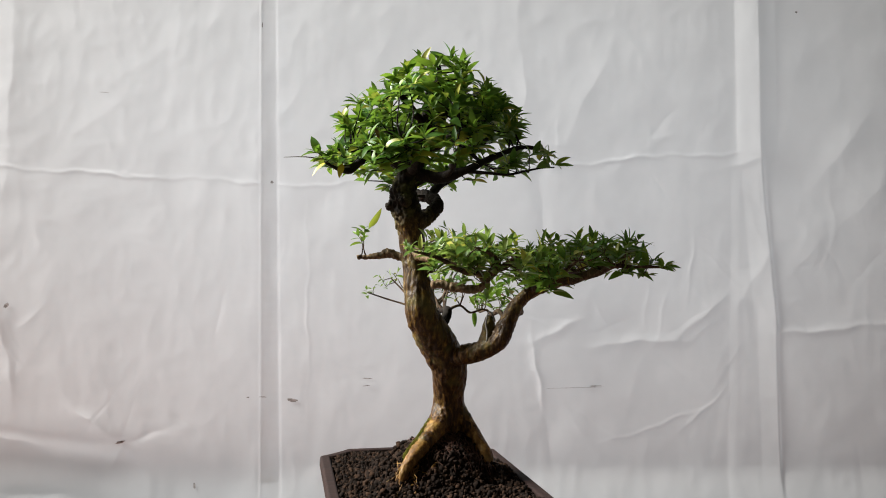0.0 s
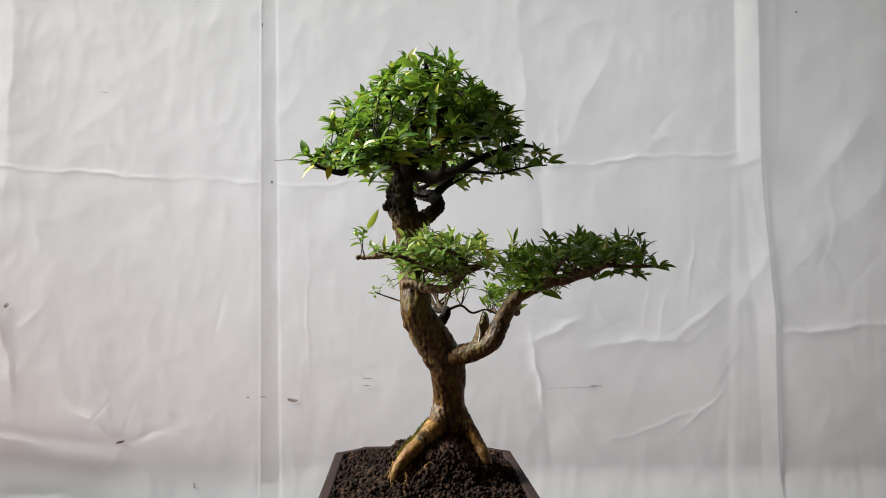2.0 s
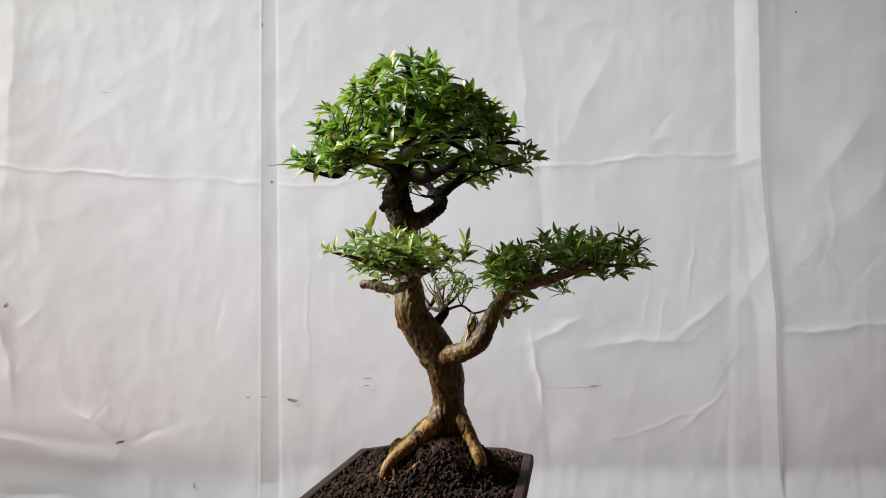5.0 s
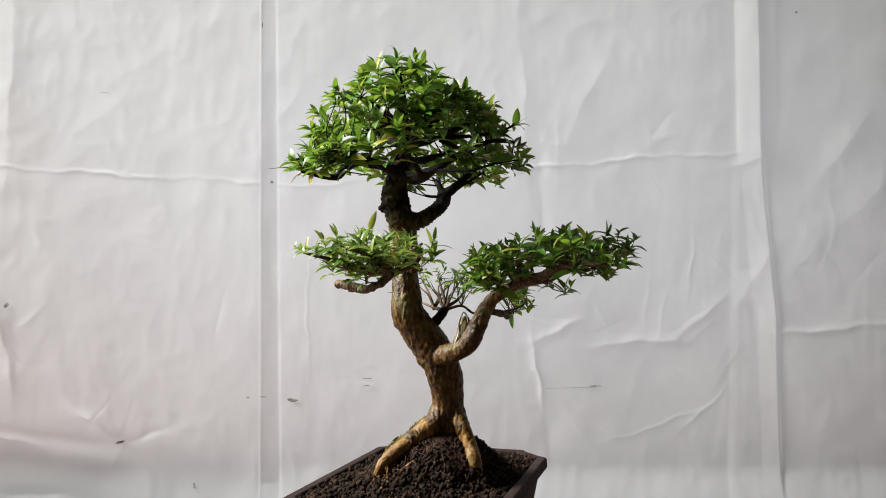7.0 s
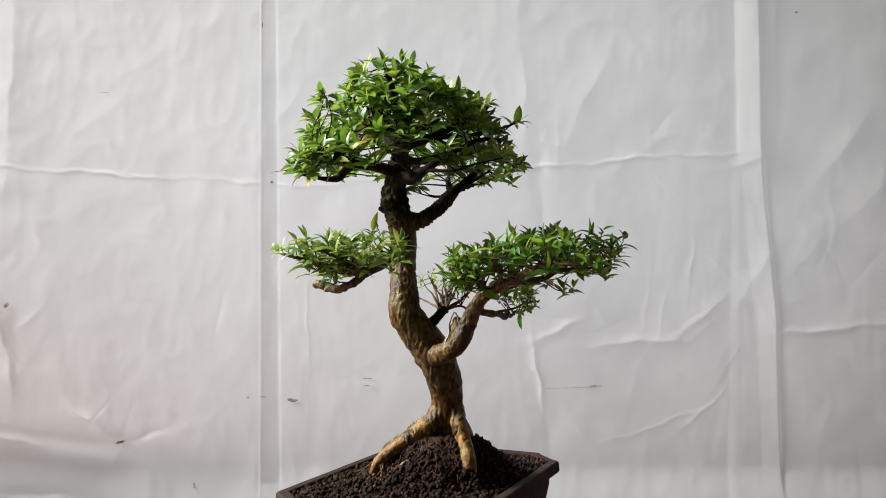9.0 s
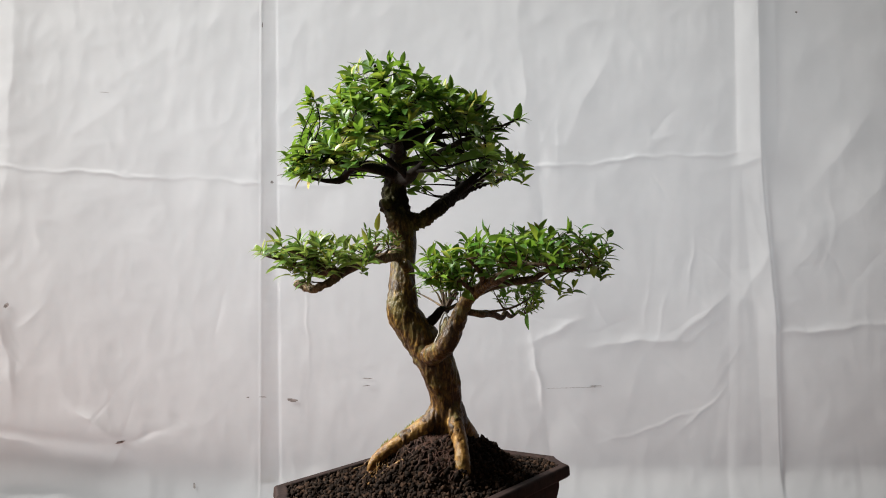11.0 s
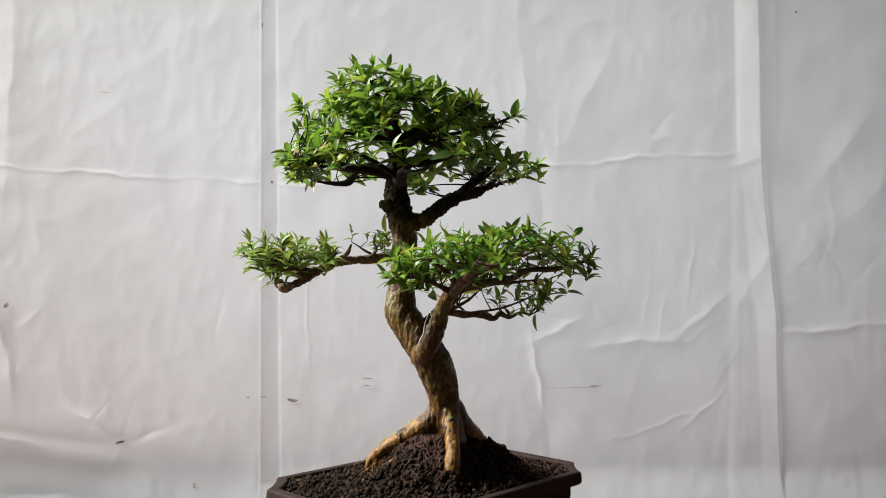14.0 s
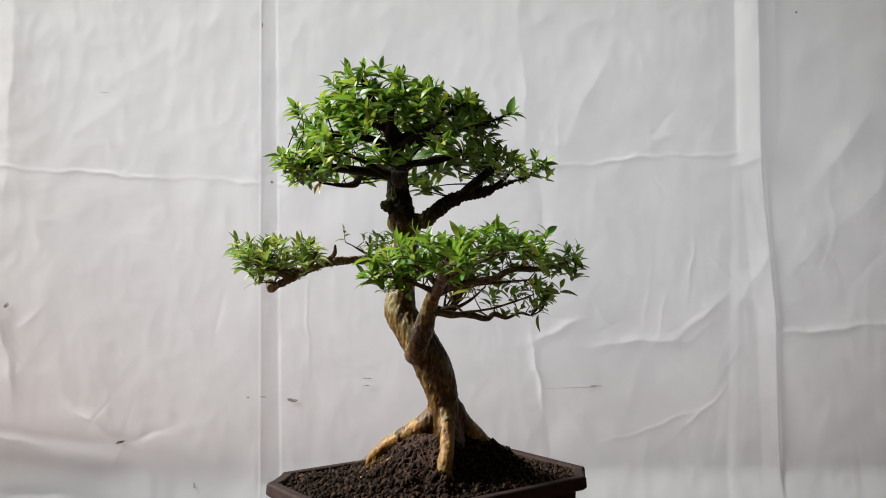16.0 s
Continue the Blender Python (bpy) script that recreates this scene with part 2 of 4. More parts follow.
def make_room():
    def block(name, label, category, mat, *boxes):
        ob = new(name, mesh_of(name, *joined([box(*b) for b in boxes]), mat, False))
        tagged(ob, label, category, "", "structure")

    block("floor", "grey concrete floor", "floor", CONCRETE, ((X0 - 0.15, Y0 - 0.15, -0.1), (X1 + 0.15, Y1 + 0.15, 0)))
    block("ceiling", "unseen added plain ceiling", "ceiling", PLASTER, ((X0 - 0.15, Y0 - 0.15, TOP), (X1 + 0.15, Y1 + 0.15, TOP + 0.12)))
    lo, hi, a, b = 0.85, 1.61, -0.65, 0.65
    block("wall_north", "unseen added wall with an opening for the sheet backlight", "wall", PLASTER,
          ((X0 - 0.15, Y1, 0), (X1 + 0.15, Y1 + 0.15, lo)), ((X0 - 0.15, Y1, hi), (X1 + 0.15, Y1 + 0.15, TOP)),
          ((X0 - 0.15, Y1, lo), (a, Y1 + 0.15, hi)), ((b, Y1, lo), (X1 + 0.15, Y1 + 0.15, hi)))
    block("wall_south", "unseen added plain plastered wall", "wall", PLASTER, ((X0 - 0.15, Y0 - 0.15, 0), (X1 + 0.15, Y0, TOP)))
    block("wall_east", "unseen added plain plastered wall", "wall", PLASTER, ((X1, Y0, 0), (X1 + 0.15, Y1, TOP)))
    block("wall_west", "unseen added wall with a high opening for the side lamp", "wall", PLASTER,
          ((X0 - 0.15, Y0, 0), (X0, Y1, 2.15)), ((X0 - 0.15, Y0, 3.45), (X0, Y1, TOP)),
          ((X0 - 0.15, Y0, 2.15), (X0, -0.35, 3.45)), ((X0 - 0.15, 0.65, 2.15), (X0, Y1, 3.45)))


def make_table():
    t = thing("table", "unseen reddish-brown wooden table added under the pot, tinting the sheet by bounce", "table", 0)
    part("tabletop", mesh_of("tabletop", *box((-1.0, -0.25, 0.715), (1.0, 0.33, TABLE)), WOOD, False), t)
    leg = mesh_of("leg", *box((-0.03, -0.03, 0), (0.03, 0.03, 0.715)), WOOD, False)
    for x in (-0.93, 0.93):
        for y in (-0.19, 0.27):
            part("leg", leg, t).location = (x, y, 0)


make_room()
make_table()

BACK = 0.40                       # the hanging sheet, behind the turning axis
SPAN = BACK + 0.75


def on_sheet(u, v):
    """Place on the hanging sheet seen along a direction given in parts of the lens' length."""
    k = math.radians(2.38)
    s = (math.sin(k) + v * math.cos(k)) / (math.cos(k) - v * math.sin(k))
    return 0.006 + u / (math.cos(k) - v * math.sin(k)) * SPAN, EYE + s * SPAN


def px(x, y):
    return on_sheet((x - 784) / 1414.4, (441 - y) / 1414.4)


def make_backdrop():
    creases = []                  # ends on the sheet, width, height, kind

    def crease(x0, y0, x1, y1, wide, high, kind="ridge"):
        creases.append((np.array(px(x0, y0)), np.array(px(x1, y1)), wide, high, kind))

    crease(488, -60, 494, 940, (0.022, 0.0035), -0.0006, "saw")
    crease(463, -60, 459, 940, (0.002, 0.004), 0.0005, "saw")
    crease(545, 380, 545, 720, 0.002, 0.0005)
    crease(1300, -60, 1293, 560, (0.045, 0.012), -0.0008, "saw")
    crease(1293, 560, 1286, 940, (0.030, 0.012), -0.0008, "saw")
    crease(1062, 786, 1238, 728, 0.0022, 0.0009)
    crease(1228, 742, 1282, 689, 0.0022, 0.0010)
    crease(1338, -60, 1346, 270, (0.034, 0.026), 0.0062, "saw")
    crease(1346, 270, 1373, 560, (0.030, 0.005), 0.0030, "saw")
    crease(1373, 560, 1381, 850, (0.026, 0.004), 0.0024, "saw")
    crease(0, 296, 230, 311, 0.0028, 0.0016)
    crease(230, 311, 455, 323, 0.0028, 0.0010)
    crease(495, 332, 950, 298, 0.003, 0.0009)
    crease(950, 298, 1140, 280, 0.003, 0.0022)
    crease(1140, 280, 1290, 272, 0.003, 0.0014)
    crease(1300, 292, 1345, 282, 0.006, 0.002)
    crease(1385, 590, 1600, 572, 0.006, 0.003)
    crease(950, 600, 1010, 575, 0.007, 0.0026)
    crease(945, 610, 955, 690, 0.005, 0.0026)
    crease(1040, 612, 1200, 602, 0.010, 0.004)
    crease(1200, 602, 1275, 530, 0.010, 0.0022)
    crease(985, 285, 1060, 130, 0.016, 0.0018)
    crease(1120, 280, 1160, 255, 0.006, 0.0015)
    crease(915, -30, 935, 280, 0.014, 0.0015)
    crease(955, 290, 960, 460, 0.012, -0.003)
    crease(1360, 330, 1420, 90, 0.035, 0.0028)
    crease(1420, 360, 1540, 200, 0.035, 0.0028)
    crease(1310, 540, 1360, 450, 0.012, 0.0022)
    crease(1400, 480, 1560, 330, 0.026, 0.0026)
    crease(-120, 768, 250, 806, 0.014, -0.015, "step")
    crease(-60, 772, 45, 784, 0.010, -0.007)
    crease(200, 806, 460, 846, 0.018, -0.007, "step")
    crease(-60, 872, 110, 884, 0.010, -0.004)
    crease(150, 740, 215, 785, 0.010, 0.005)
    crease(215, 785, 190, 830, 0.010, -0.004)
    crease(213, 784, 262, 770, 0.006, -0.003)
    crease(213, 784, 170, 776, 0.006, -0.003)
    crease(0, 560, 20, 680, 0.010, 0.004)
    crease(30, -40, 10, 330, 0.03, 0.003)
    crease(950, 690, 975, 800, 0.02, -0.0022)

    rnd = random.Random(12)
    for cx, cy, spread, count in ((965, 600, 60, 9), (1345, 480, 70, 12), (1160, 275, 70, 7), (1000, 290, 50, 6), (250, 790, 70, 8), (20, 640, 50, 6),
                                  (1500, 420, 90, 9), (1200, 610, 90, 9), (1060, 700, 90, 8), (250, 480, 200, 5), (1450, 700, 110, 8), (1150, 480, 130, 8)):
        for n in range(count):
            x, y, a, r = cx + spread * rnd.gauss(0, 0.7), cy + spread * rnd.gauss(0, 0.7), rnd.uniform(0, 3.14), rnd.uniform(12, 55)
            crease(x, y, x + r * math.cos(a), y - r * math.sin(a), rnd.uniform(0.002, 0.006), rnd.uniform(0.0003, 0.0010) * rnd.choice((-1, 1)))

    nx, nz = 860, 520
    lo, hi = -0.78, 0.78
    xs = np.linspace(lo, hi, nx)
    top, bottom = EYE + 0.62, TABLE - 0.16
    s = np.linspace(0, top - bottom, nz)
    verts = np.empty((nz, nx, 3))
    X, Sg = np.meshgrid(xs, s)
    Z = top - Sg
    foot = np.clip((EYE - 0.258 - Z) / 0.075, 0, 1)      # the cloth swings forward over its foot
    Y = BACK - 0.014 * foot * foot * (3 - 2 * foot) * np.clip((X + 0.45) / 0.5, 0.1, 1)
    flat = top - Sg                # the cloth laid out flat
    D = np.zeros_like(X)
    for a, b, wide, high, kind in creases:
        d = b - a
        L = np.linalg.norm(d)
        d = d / L
        along = (X - a[0]) * d[0] + (flat - a[1]) * d[1]
        off = (X - a[0]) * d[1] - (flat - a[1]) * d[0]
        if kind == "ridge":
            off = off + 0.0022 * np.sin(along * 47 + high * 9000) + 0.0011 * np.sin(along * 131 + a[0] * 50)
            high = 0.42 * high * (1 + 0.4 * np.sin(along * 33 + a[1] * 90))
        fade = 1 / (1 + np.exp(-(along + 0.01) / 0.012)) / (1 + np.exp((along - L - 0.01) / 0.012))
        if kind == "saw":
            D += 0.7 * fade * high * np.maximum(0, np.where(off > 0, 1 - off / wide[0], 1 + off / wide[1]))
        elif kind == "step":
            D += high * 0.5 * (1 + np.tanh(off / wide)) / (1 + np.exp(-(along + 0.02) / 0.03)) / (1 + np.exp((along - L + 0.02) / 0.03))
        else:
            D += fade * high * (0.45 * np.exp(-(off / wide) ** 2) + 0.75 * np.exp(-np.abs(off) / (0.8 * wide)))
    wav = np.empty_like(X)
    for i in range(X.shape[0]):
        for j in range(X.shape[1]):
            x, q = float(X[i, j]), float(flat[i, j])
            wav[i, j] = (0.006 * noise.noise(Vector((x * 3.1, q * 1.7, 3.3))) + (0.0005 + 0.0012 * min(1, max(0, x / 0.5))) * noise.noise(Vector((x * 9 + q * 4, q * 8, 1.1)))
                         + 0.00012 * noise.noise(Vector((x * 90, q * 26, 7.7))) + 0.00010 * noise.noise(Vector((x * 30, q * 110, 5.1)))
                         + 0.0008 * (0.5 - abs(noise.noise(Vector((x * 14 + q * 6, q * 15 - x * 5, 2.2)))))
                         + 0.0004 * (0.5 - abs(noise.noise(Vector((x * 34 - q * 9, q * 29 + x * 8, 6.2))))) + 0.00045 * noise.noise(Vector((x * 24, q * 20, 8.4))))
    D += wav
    verts[..., 0], verts[..., 1], verts[..., 2] = X, Y - D, Z
    idx = np.arange(len(s) * nx).reshape(len(s), nx)
    faces = np.stack([idx[:-1, :-1], idx[1:, :-1], idx[1:, 1:], idx[:-1, 1:]], -1).reshape(-1, 4)
    ob = new("backdrop", mesh_of("backdrop", verts.reshape(-1, 3), faces.tolist(), SHEET))
    tagged(ob, "creased white cotton sheet hung behind the bonsai", "backdrop sheet", "", "structure")
    return ob


backdrop = make_backdrop()

# ---- the pot ----
POT_TURN = pose(-0.0095 * math.cos(radians(11)), -0.0095 * math.sin(radians(11)) + 0.002, 0, 0, 0, 11)
RIM = DROP - 0.180


def outline(hx, hy, cut):
    """A rectangle with stepped, cut corners, corner by corner."""
    c = cut
    q = [(hx, hy - c), (hx - 0.30 * c, hy - 0.78 * c), (hx - 0.78 * c, hy - 0.30 * c), (hx - c, hy)]
    pts = q + [(-x, y) for x, y in reversed(q)] + [(-x, -y) for x, y in q] + [(x, -y) for x, y in reversed(q)]
    return pts


def make_pot():
    pot = thing("bonsai_pot", "dark brown unglazed clay pot with cut corners", "pot")
    HX, HY, CUT = 0.0935, 0.1385, 0.030

    def loft(name, rings, label):
        verts, faces = [], []
        for grow, z in rings:
            for x, y in outline(HX + grow, HY + grow, CUT + 0.4 * grow):
                verts.append(tuple(POT_TURN @ Vector((x, y, z))))
        n = 16
        for i in range(len(rings) - 1):
            for k in range(n):
                a, b = i * n + k, i * n + (k + 1) % n
                faces.append((a, b, b + n, a + n))
        me = mesh_of(name, verts, faces, CLAY, False)
        ob = part(name, me, pot, label)
        bv = ob.modifiers.new("worn", "BEVEL")
        bv.width, bv.segments, bv.limit_method, bv.angle_limit = 0.0016, 3, "ANGLE", radians(25)
        return ob

    loft("rim", [(-0.011, RIM - 0.016), (-0.0100, RIM - 0.001), (-0.0085, RIM), (-0.0015, RIM), (0, RIM - 0.0015), (0.0005, RIM - 0.010),
                 (-0.002, RIM - 0.0125), (-0.009, RIM - 0.014), (-0.011, RIM - 0.016)], "thick clay rim with stepped corners")
    body = [(-0.0085, RIM - 0.0135), (-0.0085, RIM - 0.022), (-0.012, RIM - 0.04), (-0.019, RIM - 0.072), (-0.026, 0.009), (-0.029, 0.007),
            (-0.06, 0.007), (-0.06, 0.012), (-0.028, 0.012), (-0.022, RIM - 0.055), (-0.0165, RIM - 0.03), (-0.0155, RIM - 0.015)]
    loft("body", body, "")
    v, f = box((-0.022, -0.012, 0.0), (0.022, 0.012, 0.0085))
    foot = mesh_of("foot", v, f, CLAY, False)
    for sx in (-1, 1):
        for sy in (-1, 1):
            part("foot", foot, pot).matrix_local = POT_TURN @ pose(sx * 0.045, sy * 0.085, 0)
    v, f = box((-0.066, -0.112, 0.006), (0.066, 0.112, 0.0125))
    part("base", mesh_of("base", v, f, CLAY, False), pot).matrix_local = POT_TURN
    return pot


pot = make_pot()


# ---- the soil ----
def soil_height(x, y):
    """Height of the soil over the table at a place in metres from the axis."""
    q = POT_TURN.inverted() @ Vector((x, y, 0))
    edge = max(abs(q.x) / 0.084, abs(q.y) / 0.129)
    h = RIM - 0.004 + 0.004 * max(0, 1 - edge)
    h += 0.040 * math.exp(-(((x - 0.012) / 0.038) ** 2 + ((y - 0.002) / 0.042) ** 2))
    h += 0.014 * math.exp(-(((x + 0.034) / 0.024) ** 2 + ((y + 0.012) / 0.032) ** 2))
    h += 0.022 * math.exp(-(((x - 0.002) / 0.034) ** 2 + ((y - 0.058) / 0.028) ** 2))
    h += 0.011 * math.exp(-(((x + 0.032) / 0.016) ** 2 + ((y + 0.020) / 0.020) ** 2))
    h += 0.015 * math.exp(-(((x - 0.004) / 0.030) ** 2 + ((y + 0.036) / 0.022) ** 2))
    for ax, ay, bx, by, lift, wide in ((0.0, -0.014, -0.030, -0.056, 0.005, 0.011), (0.030, -0.004, 0.046, -0.014, 0.006, 0.012)):
        t = min(1, max(0, ((x - ax) * (bx - ax) + (y - ay) * (by - ay)) / ((bx - ax) ** 2 + (by - ay) ** 2)))
        d2 = (x - ax - t * (bx - ax)) ** 2 + (y - ay - t * (by - ay)) ** 2
        h += lift * math.exp(-d2 / wide ** 2)
    return h + 0.0025 * noise.noise(Vector((x * 45, y * 45, 4.0)))


def granule(seed):
    rnd = random.Random(seed)
    bm = bmesh.new()
    bmesh.ops.create_icosphere(bm, subdivisions=1, radius=1.0)
    for v in bm.verts:
        v.co *= 0.55 + 0.8 * rnd.random()
    bmesh.ops.scale(bm, vec=(1.0, 0.85, 0.7), verts=bm.verts)
    vs = [tuple(v.co) for v in bm.verts]
    fs = [tuple(v.index for v in f.verts) for f in bm.faces]
    bm.free()
    return np.array(vs), fs


GRAINS = [granule(s) for s in range(6)]


def spin(rnd):
    return np.array(Euler([rnd.uniform(0, 6.28) for _ in range(3)]).to_matrix())


def make_soil():
    soil = thing("soil", "dark brown granular bonsai soil heaped in the pot", "soil")
    rnd = random.Random(5)
    nx, ny = 46, 66
    verts, faces = [], []
    for j in range(ny):
        for i in range(nx):
            q = POT_TURN @ Vector((-0.083 + 0.166 * i / (nx - 1), -0.128 + 0.256 * j / (ny - 1), 0))
            a, b = abs(-1 + 2 * i / (nx - 1)) * 0.083, abs(-1 + 2 * j / (ny - 1)) * 0.128
            over = max(0, (a - 0.083) + (b - 0.128) + 0.026) / 1.42
            if over:
                d = POT_TURN.to_3x3() @ Vector((-math.copysign(over * 0.7, -1 + 2 * i / (nx - 1)), -math.copysign(over * 0.7, -1 + 2 * j / (ny - 1)), 0))
                q = q + d
            verts.append((q.x, q.y, soil_height(q.x, q.y) - 0.002))
    for j in range(ny - 1):
        for i in range(nx - 1):
            a = j * nx + i
            faces.append((a, a + 1, a + nx + 1, a + nx))
    part("soil_bed", mesh_of("soil_bed", verts, faces, SOIL), soil)
    shared = [mesh_of("granule", v * 0.001, f, SOIL) for v, f in GRAINS]
    pieces, singles = [], 0
    for n in range(9500):
        u, v = rnd.uniform(-0.083, 0.083), rnd.uniform(-0.128, 0.128)
        if (abs(u) - 0.083) + (abs(v) - 0.128) > -0.024:
            continue
        q = POT_TURN @ Vector((u, v, 0))
        size = rnd.choice((0.8, 1.0, 1.3, 1.7, 2.3, 3.2)) * rnd.uniform(0.8, 1.15)
        z = soil_height(q.x, q.y) + rnd.uniform(-0.001, 0.0016)
        k = rnd.randrange(6)
        near = q.y < 0.02 and size > 2.4
        if near and singles < 300:
            singles += 1
            g = part("granule", shared[k], soil)
            g.matrix_local = Matrix.LocRotScale((q.x, q.y, z), Euler([rnd.uniform(0, 6.28) for _ in range(3)]), (size,) * 3)
        else:
            pieces.append((GRAINS[k][0] @ spin(rnd).T * size * MM + np.array((q.x, q.y, z)), GRAINS[k][1]))
    part("loose_soil", mesh_of("loose_soil", *joined(pieces), SOIL), soil, "", "stuff")
    # fine pale roots that show under the trunk
    hairs = []
    for n in range(110):
        a = rnd.uniform(-2.4, -0.5)
        r = rnd.uniform(0.012, 0.05)
        x, y = 0.008 + r * math.cos(a), -0.012 + r * math.sin(a) * 0.8
        p = []
        h = rnd.uniform(0.8, 2.6)
        for k in range(6):
            p.append((x, y, soil_height(x, y) + 0.0022, 0.00035))
            h += rnd.uniform(-0.7, 0.7)
            x, y = x + 0.004 * math.cos(h), y + 0.004 * math.sin(h)
        hairs.append(tube(np.array(p), 5))
    part("root_hair", mesh_of("root_hair", *joined(hairs), ROOT_FIBRE), soil, "thin pale brown root hairs", "stuff")
    return soil


soil = make_soil()


# ---- the tree ----
tree = thing("bonsai_tree", "old bonsai tree with twisted golden trunk and green leaf pads", "bonsai tree")

TRUNK = at((12, 8, -165, 19), (11, 5, -140, 15.5), (11, 3, -126, 14.6), (11.5, 0.5, -104, 14.2), (11.7, -8, -80, 16.5), (6, -14, -65, 17),
           (-1, -19, -52, 17.2), (-8, -27, -38, 15.6), (-13, -31, -28, 14.4), (-15.5, -30, -10, 12.8), (-18.5, -26, 10, 11.8), (-22, -21, 37, 11.6),
           (-24, -22.5, 55, 12.2))
UPPER = at((-23, -22, 46, 10.5), (-26, -23, 60, 11.5), (-30, -25.5, 79, 10.8), (-27, -28, 92, 10.4), (-22, -31, 104, 9.5), (-16, -35, 118, 7), (-10, -42, 140, 4.5), (-5, -58, 165, 3))
ROOTS = [[at((9, 2, -118, 13), (2, -13, -131, 9.6), (-11, -33, -145, 7.6), (-20, -44, -153, 6.6), (-27, -53, -162, 5.0), (-30, -58, -174, 2.6))],
         [at((14, 2, -110, 10), (23, -1, -124, 8), (32, -5, -137, 6.8), (40, -9, -149, 6.8), (45, -13, -159, 7.4), (48, -16, -176, 6.6))],
         [at((10, 8, -116, 12), (6, 25, -135, 10), (2, 45, -150, 8), (0, 62, -168, 6))],
         [at((10, 6, -118, 11), (-6, 10, -140, 8), (-22, 14, -162, 5))],
         [at((20, -20, -152, 1.6), (8, -36, -155, 1.8), (-2, -46, -160, 1.6), (-8, -52, -166, 1.2))]]
KNOTS = [at((-20, -32, -38, 6), (-19, -38, -35, 4.5)), at((-2, -17, -72, 8), (-5, -24, -69, 5.5)),
         at((14, -19, -68, 7), (22, -29, -66, 8), (28, -33, -64, 7.6)), at((-6, -30, 12, 5), (-3, -41, 18, 5))]


def make_moss():
    moss = thing("moss_patch", "low yellow-green moss along the flank of the root", "moss")
    rnd = random.Random(8)
    pieces = []
    line = spline(ROOTS[0][0][1:5], 0.001)
    for n in range(1500):
        c = line[rnd.randrange(int(0.08 * len(line)), int(0.86 * len(line)))]
        a = rnd.gauss(0.25, 0.38)
        if noise.noise(Vector((c[0] * 160, c[1] * 160, a * 1.5))) < -0.15:
            continue
        out = np.array((-0.83 * math.cos(a), 0.54 * math.cos(a), math.sin(a)))
        q = c[:3] + out * (c[3] + rnd.uniform(0.0006, 0.0034))
        s = rnd.uniform(0.8, 1.6)
        v = np.array([(0.5, 0, 0), (-0.3, 0.45, 0), (-0.3, -0.45, 0), (rnd.uniform(-0.6, 0.6), rnd.uniform(-0.6, 0.6), 1.8)]) * s * MM
        pieces.append((v + q - 0.0008 * out, [(0, 1, 3), (1, 2, 3), (2, 0, 3)]))
    part("moss_carpet", mesh_of("moss_carpet", *joined(pieces), MOSS, False), moss, "", "stuff")
    return moss


moss = make_moss()


def limb(rows, step, sides=14):
    return tube(spline(rows, step), sides)


part("trunk", fused("trunk", [limb(TRUNK, 0.004, 20)] + [limb(k, 0.003) for k in KNOTS] + [limb(r[0][:3], 0.003) for r in ROOTS[:4]], BARK, 0.0012, 0.0010, 1.0, True), tree,
     "gnarled golden-brown lower trunk")
for i, r in enumerate(ROOTS):
    part("root", fused("root", [limb(q if k else q[1:], 0.003) for k, q in enumerate(r)], BARK_ROOT, 0.001, 0.0006, 2.0 + i), tree, "smooth golden surface root running into the soil")
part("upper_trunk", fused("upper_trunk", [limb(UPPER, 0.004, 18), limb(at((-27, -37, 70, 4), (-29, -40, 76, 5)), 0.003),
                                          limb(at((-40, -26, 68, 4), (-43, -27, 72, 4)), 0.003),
                                          limb(at((-22, -24, 54, 10), (-16, -14, 57, 8.5), (-9, -6, 61, 7), (1, 9, 74, 6.2)), 0.003)], BARK_UPPER_SHADED, 0.0011, 0.0027, 5.0), tree,
     "rough upper trunk with an open hollow, crown shade in its colour over a pale foot")

A_MAIN = at((24, -32, -65, 9.6), (42, -40, -60, 8.2), (56, -43, -51, 8.4), (62, -41, -38, 7.8), (69, -40, -24, 6.4), (79, -41, -12, 5.4), (96, -44, -4, 4.6), (117, -52, 2, 4.2),
            (140, -61, 9, 3.6), (152, -68, 14, 2.6), (166, -70, 13, 1.6), (185, -71, 13, 1.2), (196, -70, 12, 0.6))
A_STUB = at((42, -39, -58, 7), (46, -36, -48, 6.6), (47, -35, -38, 5.2), (48, -34, -30, 2.6))
A_SIDE = [at((70, -40, -24, 3.4), (76, -24, -27, 3.0), (70, -2, -28, 2.8), (64, 18, -32, 2.7), (60, 28, -28, 2.8), (54, 44, -32, 1.6), (50, 60, -28, 1.3), (44, 76, -31, 0.8)),
          at((82, -42, -10, 4.2), (98, -28, -2, 3.4), (114, -4, 3, 2.8), (124, 8, 10, 2.4), (138, 28, 11, 1.8), (150, 50, 18, 1)),
          at((84, -42, -8, 2.6), (92, -66, 0, 2.0), (96, -84, 4, 1.3), (94, -100, 4, 0.8)),
          at((97, -44, -4, 2.6), (108, -60, 6, 2.0), (114, -76, 14, 1.3), (118, -88, 18, 0.7)),
          at((118, -52, 2, 2.2), (140, -40, 12, 1.7), (160, -28, 20, 1.2), (174, -20, 26, 0.7)),
          at((90, -34, -6, 2.1), (94, -8, -2, 1.7), (92, 20, 0, 1.3), (88, 46, 2, 0.8)),
          at((74, -16, -26, 1.2), (78, 12, -23, 1.0), (74, 40, -17, 0.8), (62, 68, -11, 0.6))]
